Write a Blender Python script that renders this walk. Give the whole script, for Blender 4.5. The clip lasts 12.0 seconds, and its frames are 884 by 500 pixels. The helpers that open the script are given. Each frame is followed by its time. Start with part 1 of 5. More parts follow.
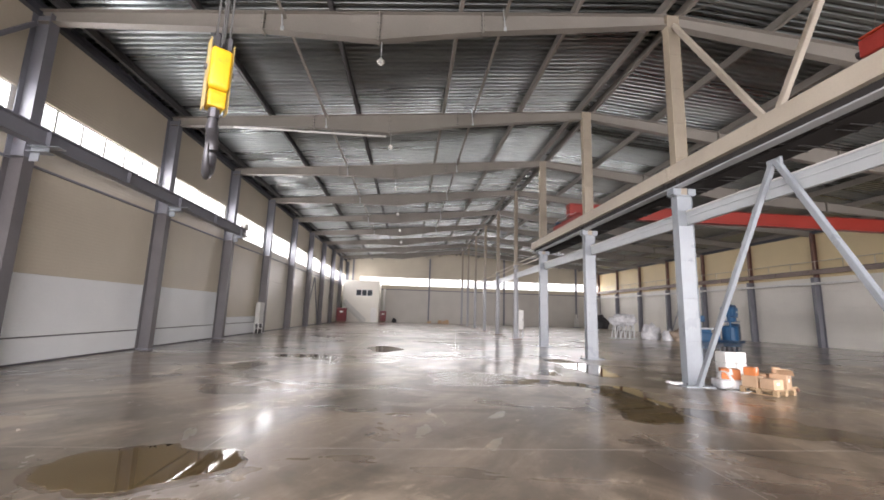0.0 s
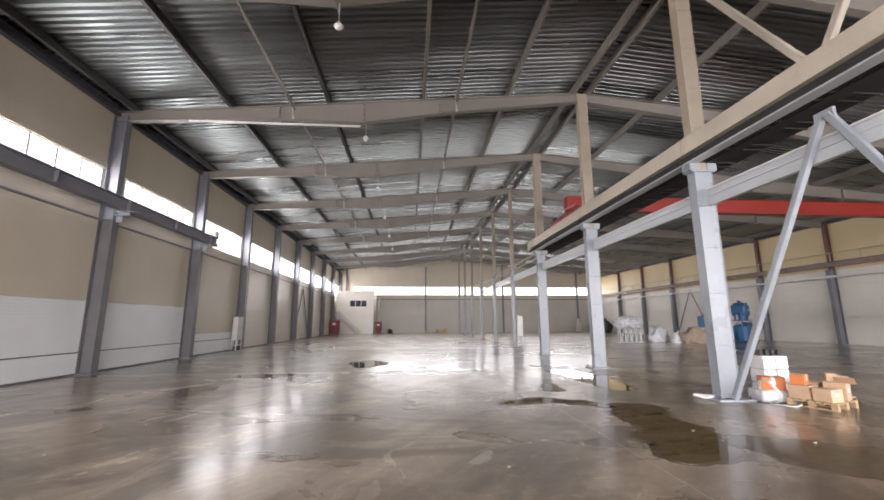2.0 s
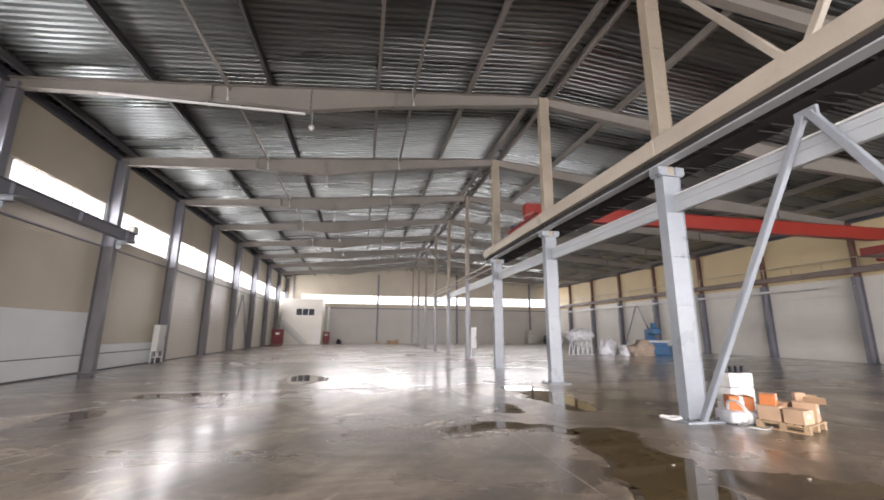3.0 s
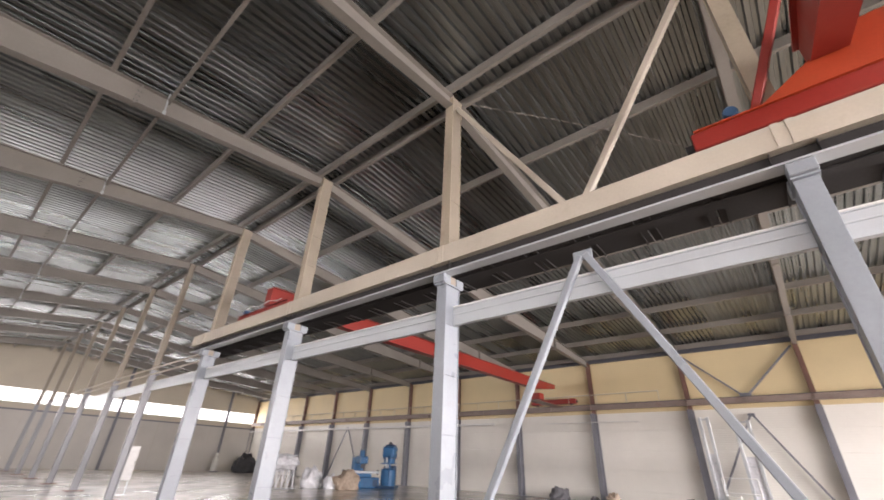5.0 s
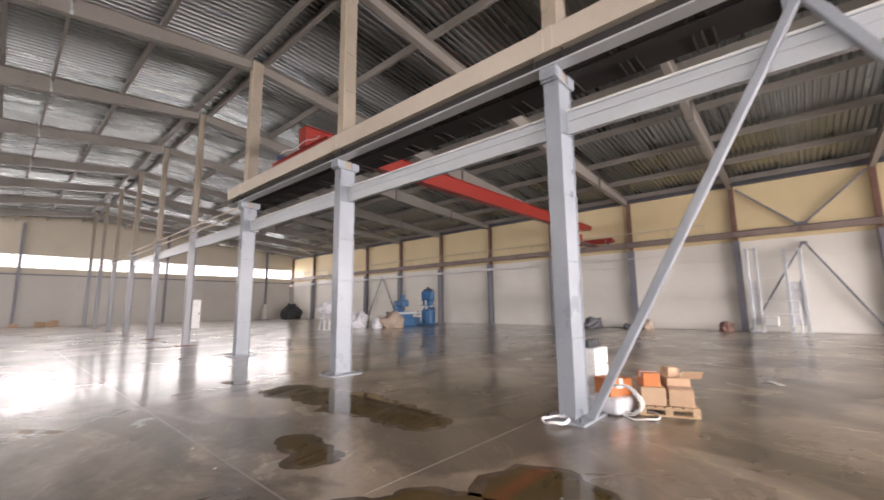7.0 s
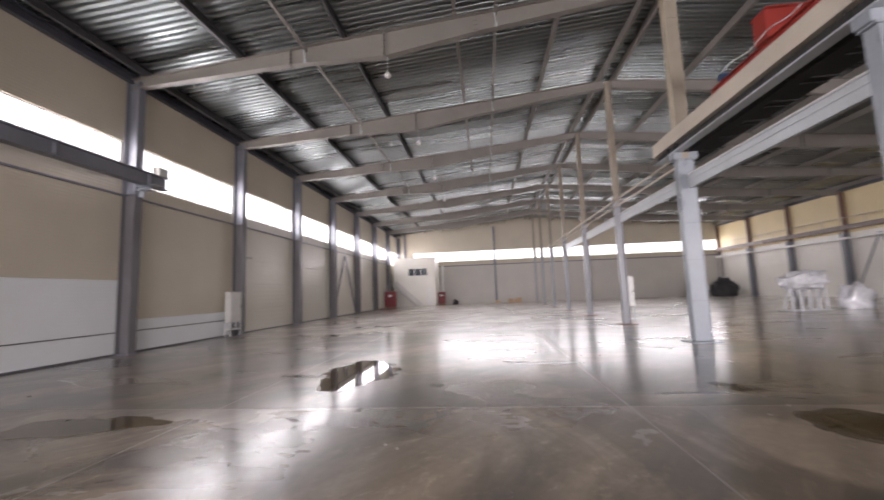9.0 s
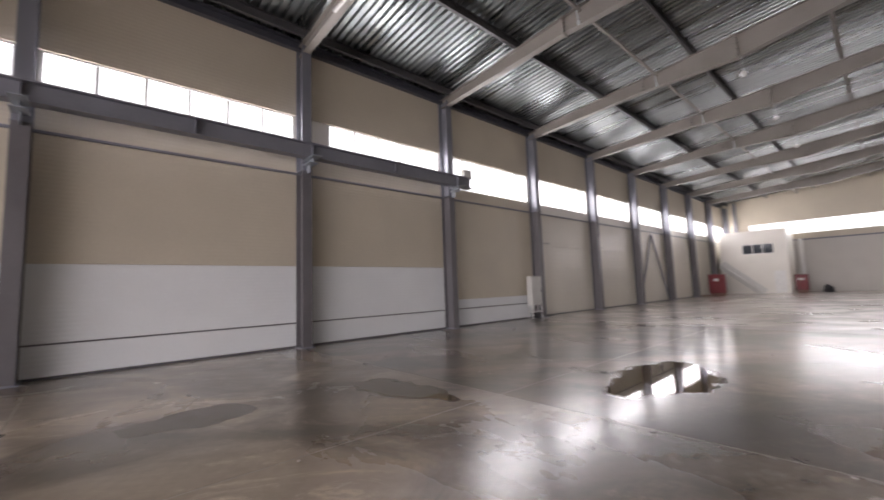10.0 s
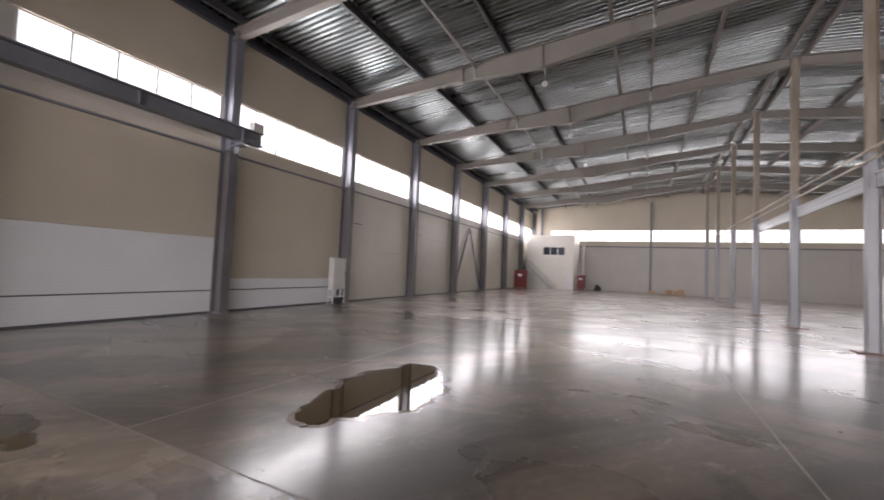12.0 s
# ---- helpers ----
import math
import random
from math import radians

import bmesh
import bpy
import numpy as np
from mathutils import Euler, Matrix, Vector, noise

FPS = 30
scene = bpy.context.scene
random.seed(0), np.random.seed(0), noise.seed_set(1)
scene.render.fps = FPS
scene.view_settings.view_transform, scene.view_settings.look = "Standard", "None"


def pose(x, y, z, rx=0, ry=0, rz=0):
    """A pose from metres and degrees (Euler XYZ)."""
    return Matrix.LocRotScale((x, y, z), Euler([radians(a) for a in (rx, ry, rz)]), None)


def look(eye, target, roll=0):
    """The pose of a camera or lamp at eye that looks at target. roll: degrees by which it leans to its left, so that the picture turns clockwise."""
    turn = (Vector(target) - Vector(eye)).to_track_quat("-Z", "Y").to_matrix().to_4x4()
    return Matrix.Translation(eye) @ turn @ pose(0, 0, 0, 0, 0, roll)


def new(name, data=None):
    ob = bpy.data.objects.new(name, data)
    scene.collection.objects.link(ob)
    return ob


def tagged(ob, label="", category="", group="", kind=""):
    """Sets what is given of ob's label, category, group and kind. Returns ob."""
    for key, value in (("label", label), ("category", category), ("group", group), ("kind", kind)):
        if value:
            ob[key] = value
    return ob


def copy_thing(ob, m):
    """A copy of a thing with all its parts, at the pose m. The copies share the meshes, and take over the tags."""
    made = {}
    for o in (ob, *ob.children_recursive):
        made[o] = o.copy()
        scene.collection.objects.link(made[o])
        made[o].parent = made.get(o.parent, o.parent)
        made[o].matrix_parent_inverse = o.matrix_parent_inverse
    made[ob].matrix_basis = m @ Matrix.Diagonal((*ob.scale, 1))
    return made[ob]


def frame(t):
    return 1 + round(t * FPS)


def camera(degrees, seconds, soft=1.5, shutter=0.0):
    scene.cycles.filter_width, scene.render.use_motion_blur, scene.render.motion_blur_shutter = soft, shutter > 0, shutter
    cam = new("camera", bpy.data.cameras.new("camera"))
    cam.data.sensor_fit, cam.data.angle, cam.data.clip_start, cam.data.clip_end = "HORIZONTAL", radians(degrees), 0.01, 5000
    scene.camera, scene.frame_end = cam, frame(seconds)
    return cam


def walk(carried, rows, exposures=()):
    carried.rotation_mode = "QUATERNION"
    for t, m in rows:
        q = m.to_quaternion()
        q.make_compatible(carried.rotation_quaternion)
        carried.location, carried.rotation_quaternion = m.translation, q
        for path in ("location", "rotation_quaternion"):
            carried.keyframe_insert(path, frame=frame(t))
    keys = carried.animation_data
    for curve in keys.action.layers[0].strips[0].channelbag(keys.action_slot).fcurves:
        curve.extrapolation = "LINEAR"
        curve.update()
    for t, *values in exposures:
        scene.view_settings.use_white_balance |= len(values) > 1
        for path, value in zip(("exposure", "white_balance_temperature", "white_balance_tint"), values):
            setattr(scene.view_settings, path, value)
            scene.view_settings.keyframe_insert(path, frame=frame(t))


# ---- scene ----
cam = camera(95.8, 12.0, 1.7, 0.25)
METRES, EYE, TILT, LEAN, TURN = 14.4, 1.72, 0.0, 0.0, -4.4
EXPOSURES = [(0.0, 0.41, 6550, 19), (2.7, 0.45, 6550, 19), (5.0, 0.74, 6700, 21), (7.0, 0.65, 6750, 22), (9.0, 0.4, 6500, 23), (12.0, 0.2, 6500, 23)]
ROWS = [
    (0.0, 0.0, 0.0, 0.0, -0.28, 8.91, -1.76),
    (0.5, 0.0098, 0.0254, 0.0002, 0.08, 9.04, -1.47),
    (1.0, 0.0158, 0.0577, -0.0007, -0.18, 8.76, -0.86),
    (1.5, 0.0286, 0.0921, -0.0018, -0.18, 9.01, -0.23),
    (2.0, 0.0378, 0.1296, -0.0024, -0.13, 10.18, 0.18),
    (2.5, 0.0451, 0.1706, -0.0016, -1.81, 10.82, 0.19),
    (4.5, 0.0643, 0.3436, 0.006, -35.11, 23.12, -2.59),
    (5.0, 0.0713, 0.381, 0.0085, -45.97, 28.17, -2.01),
    (5.5, 0.0726, 0.4198, 0.0094, -51.97, 25.39, -0.25),
    (6.0, 0.0798, 0.4625, 0.0039, -53.31, 18.1, 0.72),
    (6.5, 0.0796, 0.5061, -0.0006, -51.18, 12.14, 0.85),
    (7.0, 0.08, 0.5507, -0.005, -43.68, 7.95, 0.58),
    (9.0, 0.064, 0.7326, -0.0057, 10.65, 6.05, 2.1),
    (9.5, 0.06, 0.7757, -0.0046, 32.27, 5.64, 2.46),
    (10.0, 0.055, 0.8119, -0.0056, 52.73, 5.31, 1.94),
    (10.5, 0.0565, 0.8476, -0.0053, 65.14, 6.03, 0.53),
    (11.0, 0.0559, 0.8897, -0.0062, 58.29, 5.52, -0.53),
    (11.5, 0.0659, 0.938, -0.0029, 44.42, 3.8, -1.4),
    (12.0, 0.078, 0.9848, 0.0011, 30.9, 2.69, -2.46),
]
walk(cam, [(t, pose(0, 0, EYE, TILT, LEAN, TURN) @ pose(METRES * x, METRES * y, METRES * z, 90 + pitch, roll, yaw)) for t, x, y, z, yaw, pitch, roll in ROWS], EXPOSURES)

# ---- world and light ----
world = bpy.data.worlds.new("overcast_sky")
scene.world = world
world.use_nodes = True
wn = world.node_tree
sky = wn.nodes.new("ShaderNodeTexSky")
sky.sky_type, sky.sun_disc, sky.sun_elevation, sky.sun_rotation = "NISHITA", False, radians(40), radians(250)
wn.links.new(sky.outputs[0], wn.nodes["Background"].inputs[0])
wn.nodes["Background"].inputs[1].default_value = 0.12

sun = new("sun", bpy.data.lights.new("sun", "SUN"))
sun.data.energy, sun.data.angle, sun.data.color = 0.5, radians(20), (1, 0.96, 0.9)
sun.matrix_world = look((-40, 5, 40), (0, 20, 0))


def window_light(name, centre, target, width, height, watts, color=(1.0, 0.98, 0.95)):
    """Daylight in a window's opening."""
    ob = new(name, bpy.data.lights.new(name, "AREA"))
    ob.data.shape, ob.data.size, ob.data.size_y, ob.data.energy, ob.data.color = "RECTANGLE", width, height, watts, color
    ob.matrix_world = look(centre, target)
    return ob


Y0, Y1 = -7.5, 64.5
GRID = [Y0 + 6 * i for i in range(13)]
XW, XM, XE = -10.3, 7.65, 31.6
WIN0, WIN1 = 5.75, 7.15
SOUTH_END = XE - 0.2
window_light("daylight_west", (XW - 0.16, (Y0 + Y1) / 2, 6.45), (XW + 5, (Y0 + Y1) / 2, 5.6), 71.4, 1.3, 3300)
window_light("daylight_north", ((XW + XE) / 2 + 1.5, Y1 + 0.18, 6.4), ((XW + XE) / 2 + 1.5, Y1 - 5, 6.4), 38.5, 1.26, 1250)
# unseen opening behind the start, added full width to light columns and east wall
window_light("assumed_daylight_south", ((XW + SOUTH_END) / 2, Y0 - 0.18, 3.9), ((XW + SOUTH_END) / 2, Y0 + 5, 2.2), SOUTH_END - XW - 0.6, 5.6, 4700).data.spread = radians(120)


# ---- materials ----
def material(name, color, rough=0.5, metal=0.0, vary=0.12, scale=1.5, grain=40.0, bump=0.1, spec=0.5, dirt=None, dirt_amount=0.0,
             stretch=(1, 1, 1), random_tone=0.0, rough_vary=0.12):
    """A painted, cast or woven surface with broad stains and fine grain, in metres."""
    m = bpy.data.materials.new(name)
    m.use_nodes = True
    nt = m.node_tree
    n, l = nt.nodes, nt.links
    b = n["Principled BSDF"]
    geo = n.new("ShaderNodeNewGeometry")
    mp = n.new("ShaderNodeMapping")
    mp.inputs["Scale"].default_value = stretch
    l.new(geo.outputs["Position"], mp.inputs[0])
    big = n.new("ShaderNodeTexNoise")
    big.inputs["Scale"].default_value, big.inputs["Detail"].default_value = scale, 6
    l.new(mp.outputs[0], big.inputs["Vector"])
    fine = n.new("ShaderNodeTexNoise")
    fine.inputs["Scale"].default_value, fine.inputs["Detail"].default_value = grain, 3
    l.new(mp.outputs[0], fine.inputs["Vector"])
    ramp = n.new("ShaderNodeMapRange")
    ramp.inputs[1].default_value, ramp.inputs[2].default_value = 0.3, 0.7
    ramp.inputs[3].default_value, ramp.inputs[4].default_value = 1 - vary, 1 + vary
    l.new(big.outputs[0], ramp.inputs[0])
    ramp2 = n.new("ShaderNodeMapRange")
    ramp2.inputs[1].default_value, ramp2.inputs[2].default_value = 0.3, 0.7
    ramp2.inputs[3].default_value, ramp2.inputs[4].default_value = 1 - vary * 0.4, 1 + vary * 0.4
    l.new(fine.outputs[0], ramp2.inputs[0])
    mul = n.new("ShaderNodeMath")
    mul.operation = "MULTIPLY"
    l.new(ramp.outputs[0], mul.inputs[0])
    l.new(ramp2.outputs[0], mul.inputs[1])
    last = mul
    if random_tone:
        info = n.new("ShaderNodeObjectInfo")
        r = n.new("ShaderNodeMapRange")
        r.inputs[3].default_value, r.inputs[4].default_value = 1 - random_tone, 1 + random_tone
        l.new(info.outputs["Random"], r.inputs[0])
        last = n.new("ShaderNodeMath")
        last.operation = "MULTIPLY"
        l.new(mul.outputs[0], last.inputs[0])
        l.new(r.outputs[0], last.inputs[1])
    sc = n.new("ShaderNodeVectorMath")
    sc.operation = "SCALE"
    sc.inputs[0].default_value = color
    l.new(last.outputs[0], sc.inputs["Scale"])
    out = sc.outputs[0]
    if dirt:
        spots = n.new("ShaderNodeTexNoise")
        spots.inputs["Scale"].default_value, spots.inputs["Detail"].default_value, spots.inputs["Roughness"].default_value = scale * 3.1, 8, 0.7
        l.new(mp.outputs[0], spots.inputs["Vector"])
        edge = n.new("ShaderNodeMapRange")
        edge.inputs[1].default_value, edge.inputs[2].default_value, edge.inputs[4].default_value = 0.56, 0.7, dirt_amount
        l.new(spots.outputs[0], edge.inputs[0])
        mix = n.new("ShaderNodeMix")
        mix.data_type = "RGBA"
        l.new(edge.outputs[0], mix.inputs[0])
        l.new(out, mix.inputs[6])
        mix.inputs[7].default_value = (*dirt, 1)
        out = mix.outputs[2]
    l.new(out, b.inputs["Base Color"])
    rr = n.new("ShaderNodeMapRange")
    rr.inputs[1].default_value, rr.inputs[2].default_value = 0.3, 0.7
    rr.inputs[3].default_value, rr.inputs[4].default_value = max(0.02, rough - rough_vary), min(1, rough + rough_vary)
    l.new(big.outputs[0], rr.inputs[0])
    l.new(rr.outputs[0], b.inputs["Roughness"])
    b.inputs["Metallic"].default_value = metal
    b.inputs["Specular IOR Level"].default_value = spec
    if bump:
        bp = n.new("ShaderNodeBump")
        bp.inputs["Strength"].default_value, bp.inputs["Distance"].default_value = bump, 0.01
        l.new(fine.outputs[0], bp.inputs["Height"])
        l.new(bp.outputs[0], b.inputs["Normal"])
    return m


def ribbed(m, period, depth):
    """Adds fine horizontal ribs to a panel's surface."""
    nt = m.node_tree
    n, l = nt.nodes, nt.links
    geo = n.new("ShaderNodeNewGeometry")
    w = n.new("ShaderNodeTexWave")
    w.bands_direction = "Z"
    w.inputs["Scale"].default_value = 0.314 / period
    w.inputs["Distortion"].default_value = 0.15
    l.new(geo.outputs["Position"], w.inputs["Vector"])
    bp = n.new("ShaderNodeBump")
    bp.inputs["Strength"].default_value, bp.inputs["Distance"].default_value = 0.5, depth
    l.new(w.outputs["Fac"], bp.inputs["Height"])
    old = n["Principled BSDF"].inputs["Normal"].links
    if old:
        l.new(old[0].from_socket, bp.inputs["Normal"])
    l.new(bp.outputs[0], n["Principled BSDF"].inputs["Normal"])
    return m


def concrete_floor(name, color, rough, coat, film, ior, bump):
    """Power-trowelled concrete under a thin film of water, with damp clouds, dry streaks and pale scrapes."""
    m = material(name, color, rough[0], 0, 0.2, 0.28, 9.0, 0.02, 0.5, tuple(c * 1.35 for c in color), 0.7)
    nt = m.node_tree
    n, l = nt.nodes, nt.links
    b = n["Principled BSDF"]
    geo = n.new("ShaderNodeNewGeometry")

    def clouds(scale, turn, size, detail, roughness, warp, low, high, v0, v1):
        mp = n.new("ShaderNodeMapping")
        mp.vector_type = "TEXTURE"
        mp.inputs["Scale"].default_value, mp.inputs["Rotation"].default_value = tuple(1 / c for c in scale), (0, 0, radians(-turn))
        l.new(geo.outputs["Position"], mp.inputs[0])
        t = n.new("ShaderNodeTexNoise")
        t.inputs["Scale"].default_value, t.inputs["Detail"].default_value = size, detail
        t.inputs["Roughness"].default_value, t.inputs["Distortion"].default_value = roughness, warp
        l.new(mp.outputs[0], t.inputs["Vector"])
        k = n.new("ShaderNodeMapRange")
        k.inputs[1].default_value, k.inputs[2].default_value, k.inputs[3].default_value, k.inputs[4].default_value = low, high, v0, v1
        l.new(t.outputs[0], k.inputs[0])
        return k.outputs[0]

    def times(a, c):
        k = n.new("ShaderNodeMath")
        k.operation = "MULTIPLY"
        l.new(a, k.inputs[0])
        l.new(c, k.inputs[1])
        return k.outputs[0]

    l.new(clouds((0.5, 1.0, 1), 12, 0.5, 7, 0.55, 0.5, 0.35, 0.7, rough[0], rough[1]), b.inputs["Roughness"])
    # long streaks along the hall, broad damp clouds, thin pale scrapes
    streak = clouds((1.0, 0.13, 1), 38, 0.9, 7, 0.6, 0.25, 0.4, 0.62, 0.72, 1.35)
    damp = clouds((1, 1, 1), 0, 0.33, 8, 0.6, 1.2, 0.45, 0.54, 0.55, 1.12)
    scrape = clouds((1.0, 0.45, 1), 35, 1.5, 12, 0.75, 3.0, 0.55, 0.68, 1.0, 1.75)
    wet = n.new("ShaderNodeVectorMath")
    wet.operation = "SCALE"
    l.new(b.inputs["Base Color"].links[0].from_socket, wet.inputs[0])
    l.new(times(times(streak, damp), scrape), wet.inputs["Scale"])
    l.new(wet.outputs[0], b.inputs["Base Color"])
    b.inputs["Coat Weight"].default_value = coat
    l.new(clouds((1, 0.6, 1), 20, 0.9, 8, 0.6, 0.8, 0.38, 0.66, *film), b.inputs["Coat Roughness"])
    b.inputs["Coat IOR"].default_value = ior
    bp = n.new("ShaderNodeBump")
    bp.inputs["Strength"].default_value, bp.inputs["Distance"].default_value = bump, 0.012
    l.new(clouds((1, 1, 1), 0, 1.7, 4, 0.5, 0, 0, 1, 0, 1), bp.inputs["Height"])
    l.new(bp.outputs[0], b.inputs["Normal"])
    return m


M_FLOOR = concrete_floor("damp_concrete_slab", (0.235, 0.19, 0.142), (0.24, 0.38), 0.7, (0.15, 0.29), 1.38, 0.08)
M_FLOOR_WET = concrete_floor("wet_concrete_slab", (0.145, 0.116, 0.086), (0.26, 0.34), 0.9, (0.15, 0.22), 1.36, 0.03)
# far slabs: reflected window sheen is put into a paler base colour
M_FLOOR_SHEEN = concrete_floor("sheen_pale_concrete_slab", (0.33, 0.29, 0.245), (0.26, 0.36), 0.9, (0.15, 0.22), 1.36, 0.03)
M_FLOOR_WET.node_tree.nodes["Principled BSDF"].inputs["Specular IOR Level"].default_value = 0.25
M_JOINT = material("joint_filler", (0.3, 0.275, 0.24), 0.5, 0, 0.2, 2, 30)
M_PUDDLE = material("standing_water", (0.1, 0.07, 0.03), 0.02, 0, 0.15, 1.2, 6, 0.0, 0.6, rough_vary=0.012)
M_DAMP = material("damp_concrete", (0.11, 0.085, 0.06), 0.16, 0, 0.25, 2.5, 14, 0.05, 0.6, rough_vary=0.08)
M_WHITE = ribbed(material("white_panel", (0.82, 0.85, 0.86), 0.4, 0, 0.03, 0.6, 20, 0.05, rough_vary=0.05), 0.1, 0.004)
M_BEIGE = ribbed(material("beige_panel", (0.59, 0.535, 0.43), 0.4, 0, 0.05, 0.5, 20, 0.05, rough_vary=0.05), 0.1, 0.004)
M_CREAM = ribbed(material("cream_panel", (0.86, 0.84, 0.78), 0.42, 0, 0.04, 0.5, 20, 0.05), 0.12, 0.004)
M_YELLOW = ribbed(material("yellow_panel", (0.78, 0.64, 0.38), 0.45, 0, 0.04, 0.5, 20, 0.05), 0.12, 0.004)
M_DOOR = ribbed(material("sectional_door_panel", (0.7, 0.665, 0.58), 0.36, 0, 0.03, 0.8, 20, 0.03, rough_vary=0.03), 0.22, 0.006)
M_DARKGAP = material("dark_backing", (0.12, 0.12, 0.13), 0.7)
M_BLUEGREY = material("grey_column_paint", (0.29, 0.32, 0.352), 0.35, 0, 0.08, 1.3, 25, 0.06, dirt=(0.3, 0.29, 0.29), dirt_amount=0.3)
M_WALLCOL = material("dark_grey_column_paint", (0.2, 0.205, 0.235), 0.4, 0, 0.1, 1.0, 25, 0.06)
M_WESTCOL = material("brownish_grey_lower_shaft", (0.145, 0.138, 0.145), 0.42, 0, 0.12, 1.0, 25, 0.06)
M_RAFTER = material("grey_primer", (0.25, 0.232, 0.208), 0.45, 0, 0.1, 0.7, 22, 0.06, dirt=(0.33, 0.3, 0.26), dirt_amount=0.35)
M_CREAMSTEEL = material("cream_steel_paint", (0.54, 0.485, 0.4), 0.42, 0, 0.08, 0.8, 25, 0.06, dirt=(0.42, 0.36, 0.27), dirt_amount=0.35)
M_GALV = material("galvanised_sheet", (0.3, 0.322, 0.32), 0.31, 0.95, 0.22, 0.5, 12, 0.03, stretch=(0.12, 2.2, 1), dirt=(0.3, 0.27, 0.2), dirt_amount=0.35)
M_ZINC = material("zinc_section", (0.54, 0.575, 0.6), 0.36, 0.25, 0.03, 1.2, 22, 0.0, rough_vary=0.02)
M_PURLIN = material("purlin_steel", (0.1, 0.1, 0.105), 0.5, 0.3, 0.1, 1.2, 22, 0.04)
# near-black steel: the shade under the crane beams is put into its colour
M_SHADEDSTEEL = material("shade_dark_steel", (0.04, 0.038, 0.038), 0.8, 0, 0.15, 1.2, 22, 0.05, spec=0.2)
M_SLIM = material("mid_grey_paint", (0.34, 0.35, 0.37), 0.42, 0, 0.08, 1.3, 25, 0.06)
M_UPPER = material("tan_primer", (0.33, 0.285, 0.225), 0.5, 0, 0.1, 1.3, 25, 0.06)
M_DARKEAVE = material("dark_eaves_paint", (0.09, 0.095, 0.115), 0.5, 0, 0.1, 1.3, 25, 0.06)
M_FIRERED = material("fire_red_enamel", (0.17, 0.011, 0.017), 0.4, 0, 0.1, 2, 40, 0.04)
M_POST = material("tan_steel_paint", (0.43, 0.37, 0.28), 0.45, 0, 0.1, 0.9, 25, 0.06, dirt=(0.3, 0.25, 0.18), dirt_amount=0.5)
M_RUST = material("rust_brown_primer", (0.19, 0.1, 0.075), 0.55, 0, 0.2, 1.4, 22, 0.1)
M_RUNWAY = material("dull_brown_paint", (0.27, 0.21, 0.185), 0.5, 0, 0.2, 0.6, 22, 0.1, dirt=(0.2, 0.1, 0.08), dirt_amount=0.7)
M_RED = material("red_crane_paint", (0.28, 0.026, 0.017), 0.42, 0, 0.12, 0.9, 22, 0.05, dirt=(0.28, 0.05, 0.03), dirt_amount=0.4)
M_ORANGE = material("orange_crane_paint", (0.43, 0.06, 0.022), 0.4, 0, 0.1, 0.9, 22, 0.05, dirt=(0.4, 0.08, 0.03), dirt_amount=0.4)
M_SIGNALYELLOW = material("yellow_paint", (0.6, 0.36, 0.012), 0.35, 0, 0.1, 5, 60, 0.08, dirt=(0.3, 0.2, 0.05), dirt_amount=0.5)
M_HOOKPLATE = material("worn_yellow_plate", (0.5, 0.38, 0.14), 0.45, 0.1, 0.15, 6, 60, 0.1, dirt=(0.3, 0.27, 0.22), dirt_amount=0.6)
M_DARKSTEEL = material("forged_steel", (0.1, 0.1, 0.11), 0.4, 0.7, 0.2, 8, 70, 0.1)
M_ROPE = material("wire_rope", (0.09, 0.09, 0.09), 0.5, 0.6, 0.2, 30, 120, 0.2)
M_CARD = material("cardboard", (0.58, 0.4, 0.26), 0.75, 0, 0.1, 3, 50, 0.1, random_tone=0.15)
M_WOOD = material("pallet_wood", (0.5, 0.36, 0.22), 0.7, 0, 0.2, 4, 60, 0.15, stretch=(1, 8, 8), random_tone=0.12)
M_ORANGEBOX = material("orange_carton", (0.62, 0.2, 0.06), 0.6, 0, 0.12, 4, 50, 0.08)
M_BLUE = material("blue_machine_paint", (0.025, 0.13, 0.29), 0.45, 0, 0.15, 2, 40, 0.05, dirt=(0.03, 0.06, 0.12), dirt_amount=0.4)
M_WRAP = material("white_film_wrap", (0.7, 0.71, 0.74), 0.25, 0, 0.12, 5, 18, 0.6)
M_PLASTIC = material("white_plastic", (0.78, 0.78, 0.76), 0.35, 0, 0.04, 4, 50, 0.03)
M_GREYBOX = material("light_grey_enamel", (0.6, 0.6, 0.57), 0.4, 0, 0.05, 3, 50, 0.03)
M_BLACK = material("black_rubber", (0.02, 0.02, 0.022), 0.5, 0, 0.1, 6, 60, 0.05)
M_SACK = material("woven_sack", (0.45, 0.36, 0.28), 0.8, 0, 0.2, 5, 60, 0.3)
M_MOTORBLUE = material("blue_motor", (0.03, 0.07, 0.14), 0.4, 0, 0.1, 6, 60, 0.05)
M_OFFICE = material("office_white", (0.78, 0.76, 0.7), 0.5, 0, 0.03, 0.8, 30, 0.04)
M_DARKGLASS = material("dark_window_glass", (0.05, 0.06, 0.07), 0.06, 0, 0.05, 3, 30, 0.0, rough_vary=0.02)
M_TARP = material("dark_tarpaulin", (0.03, 0.03, 0.035), 0.5, 0, 0.2, 5, 30, 0.5)


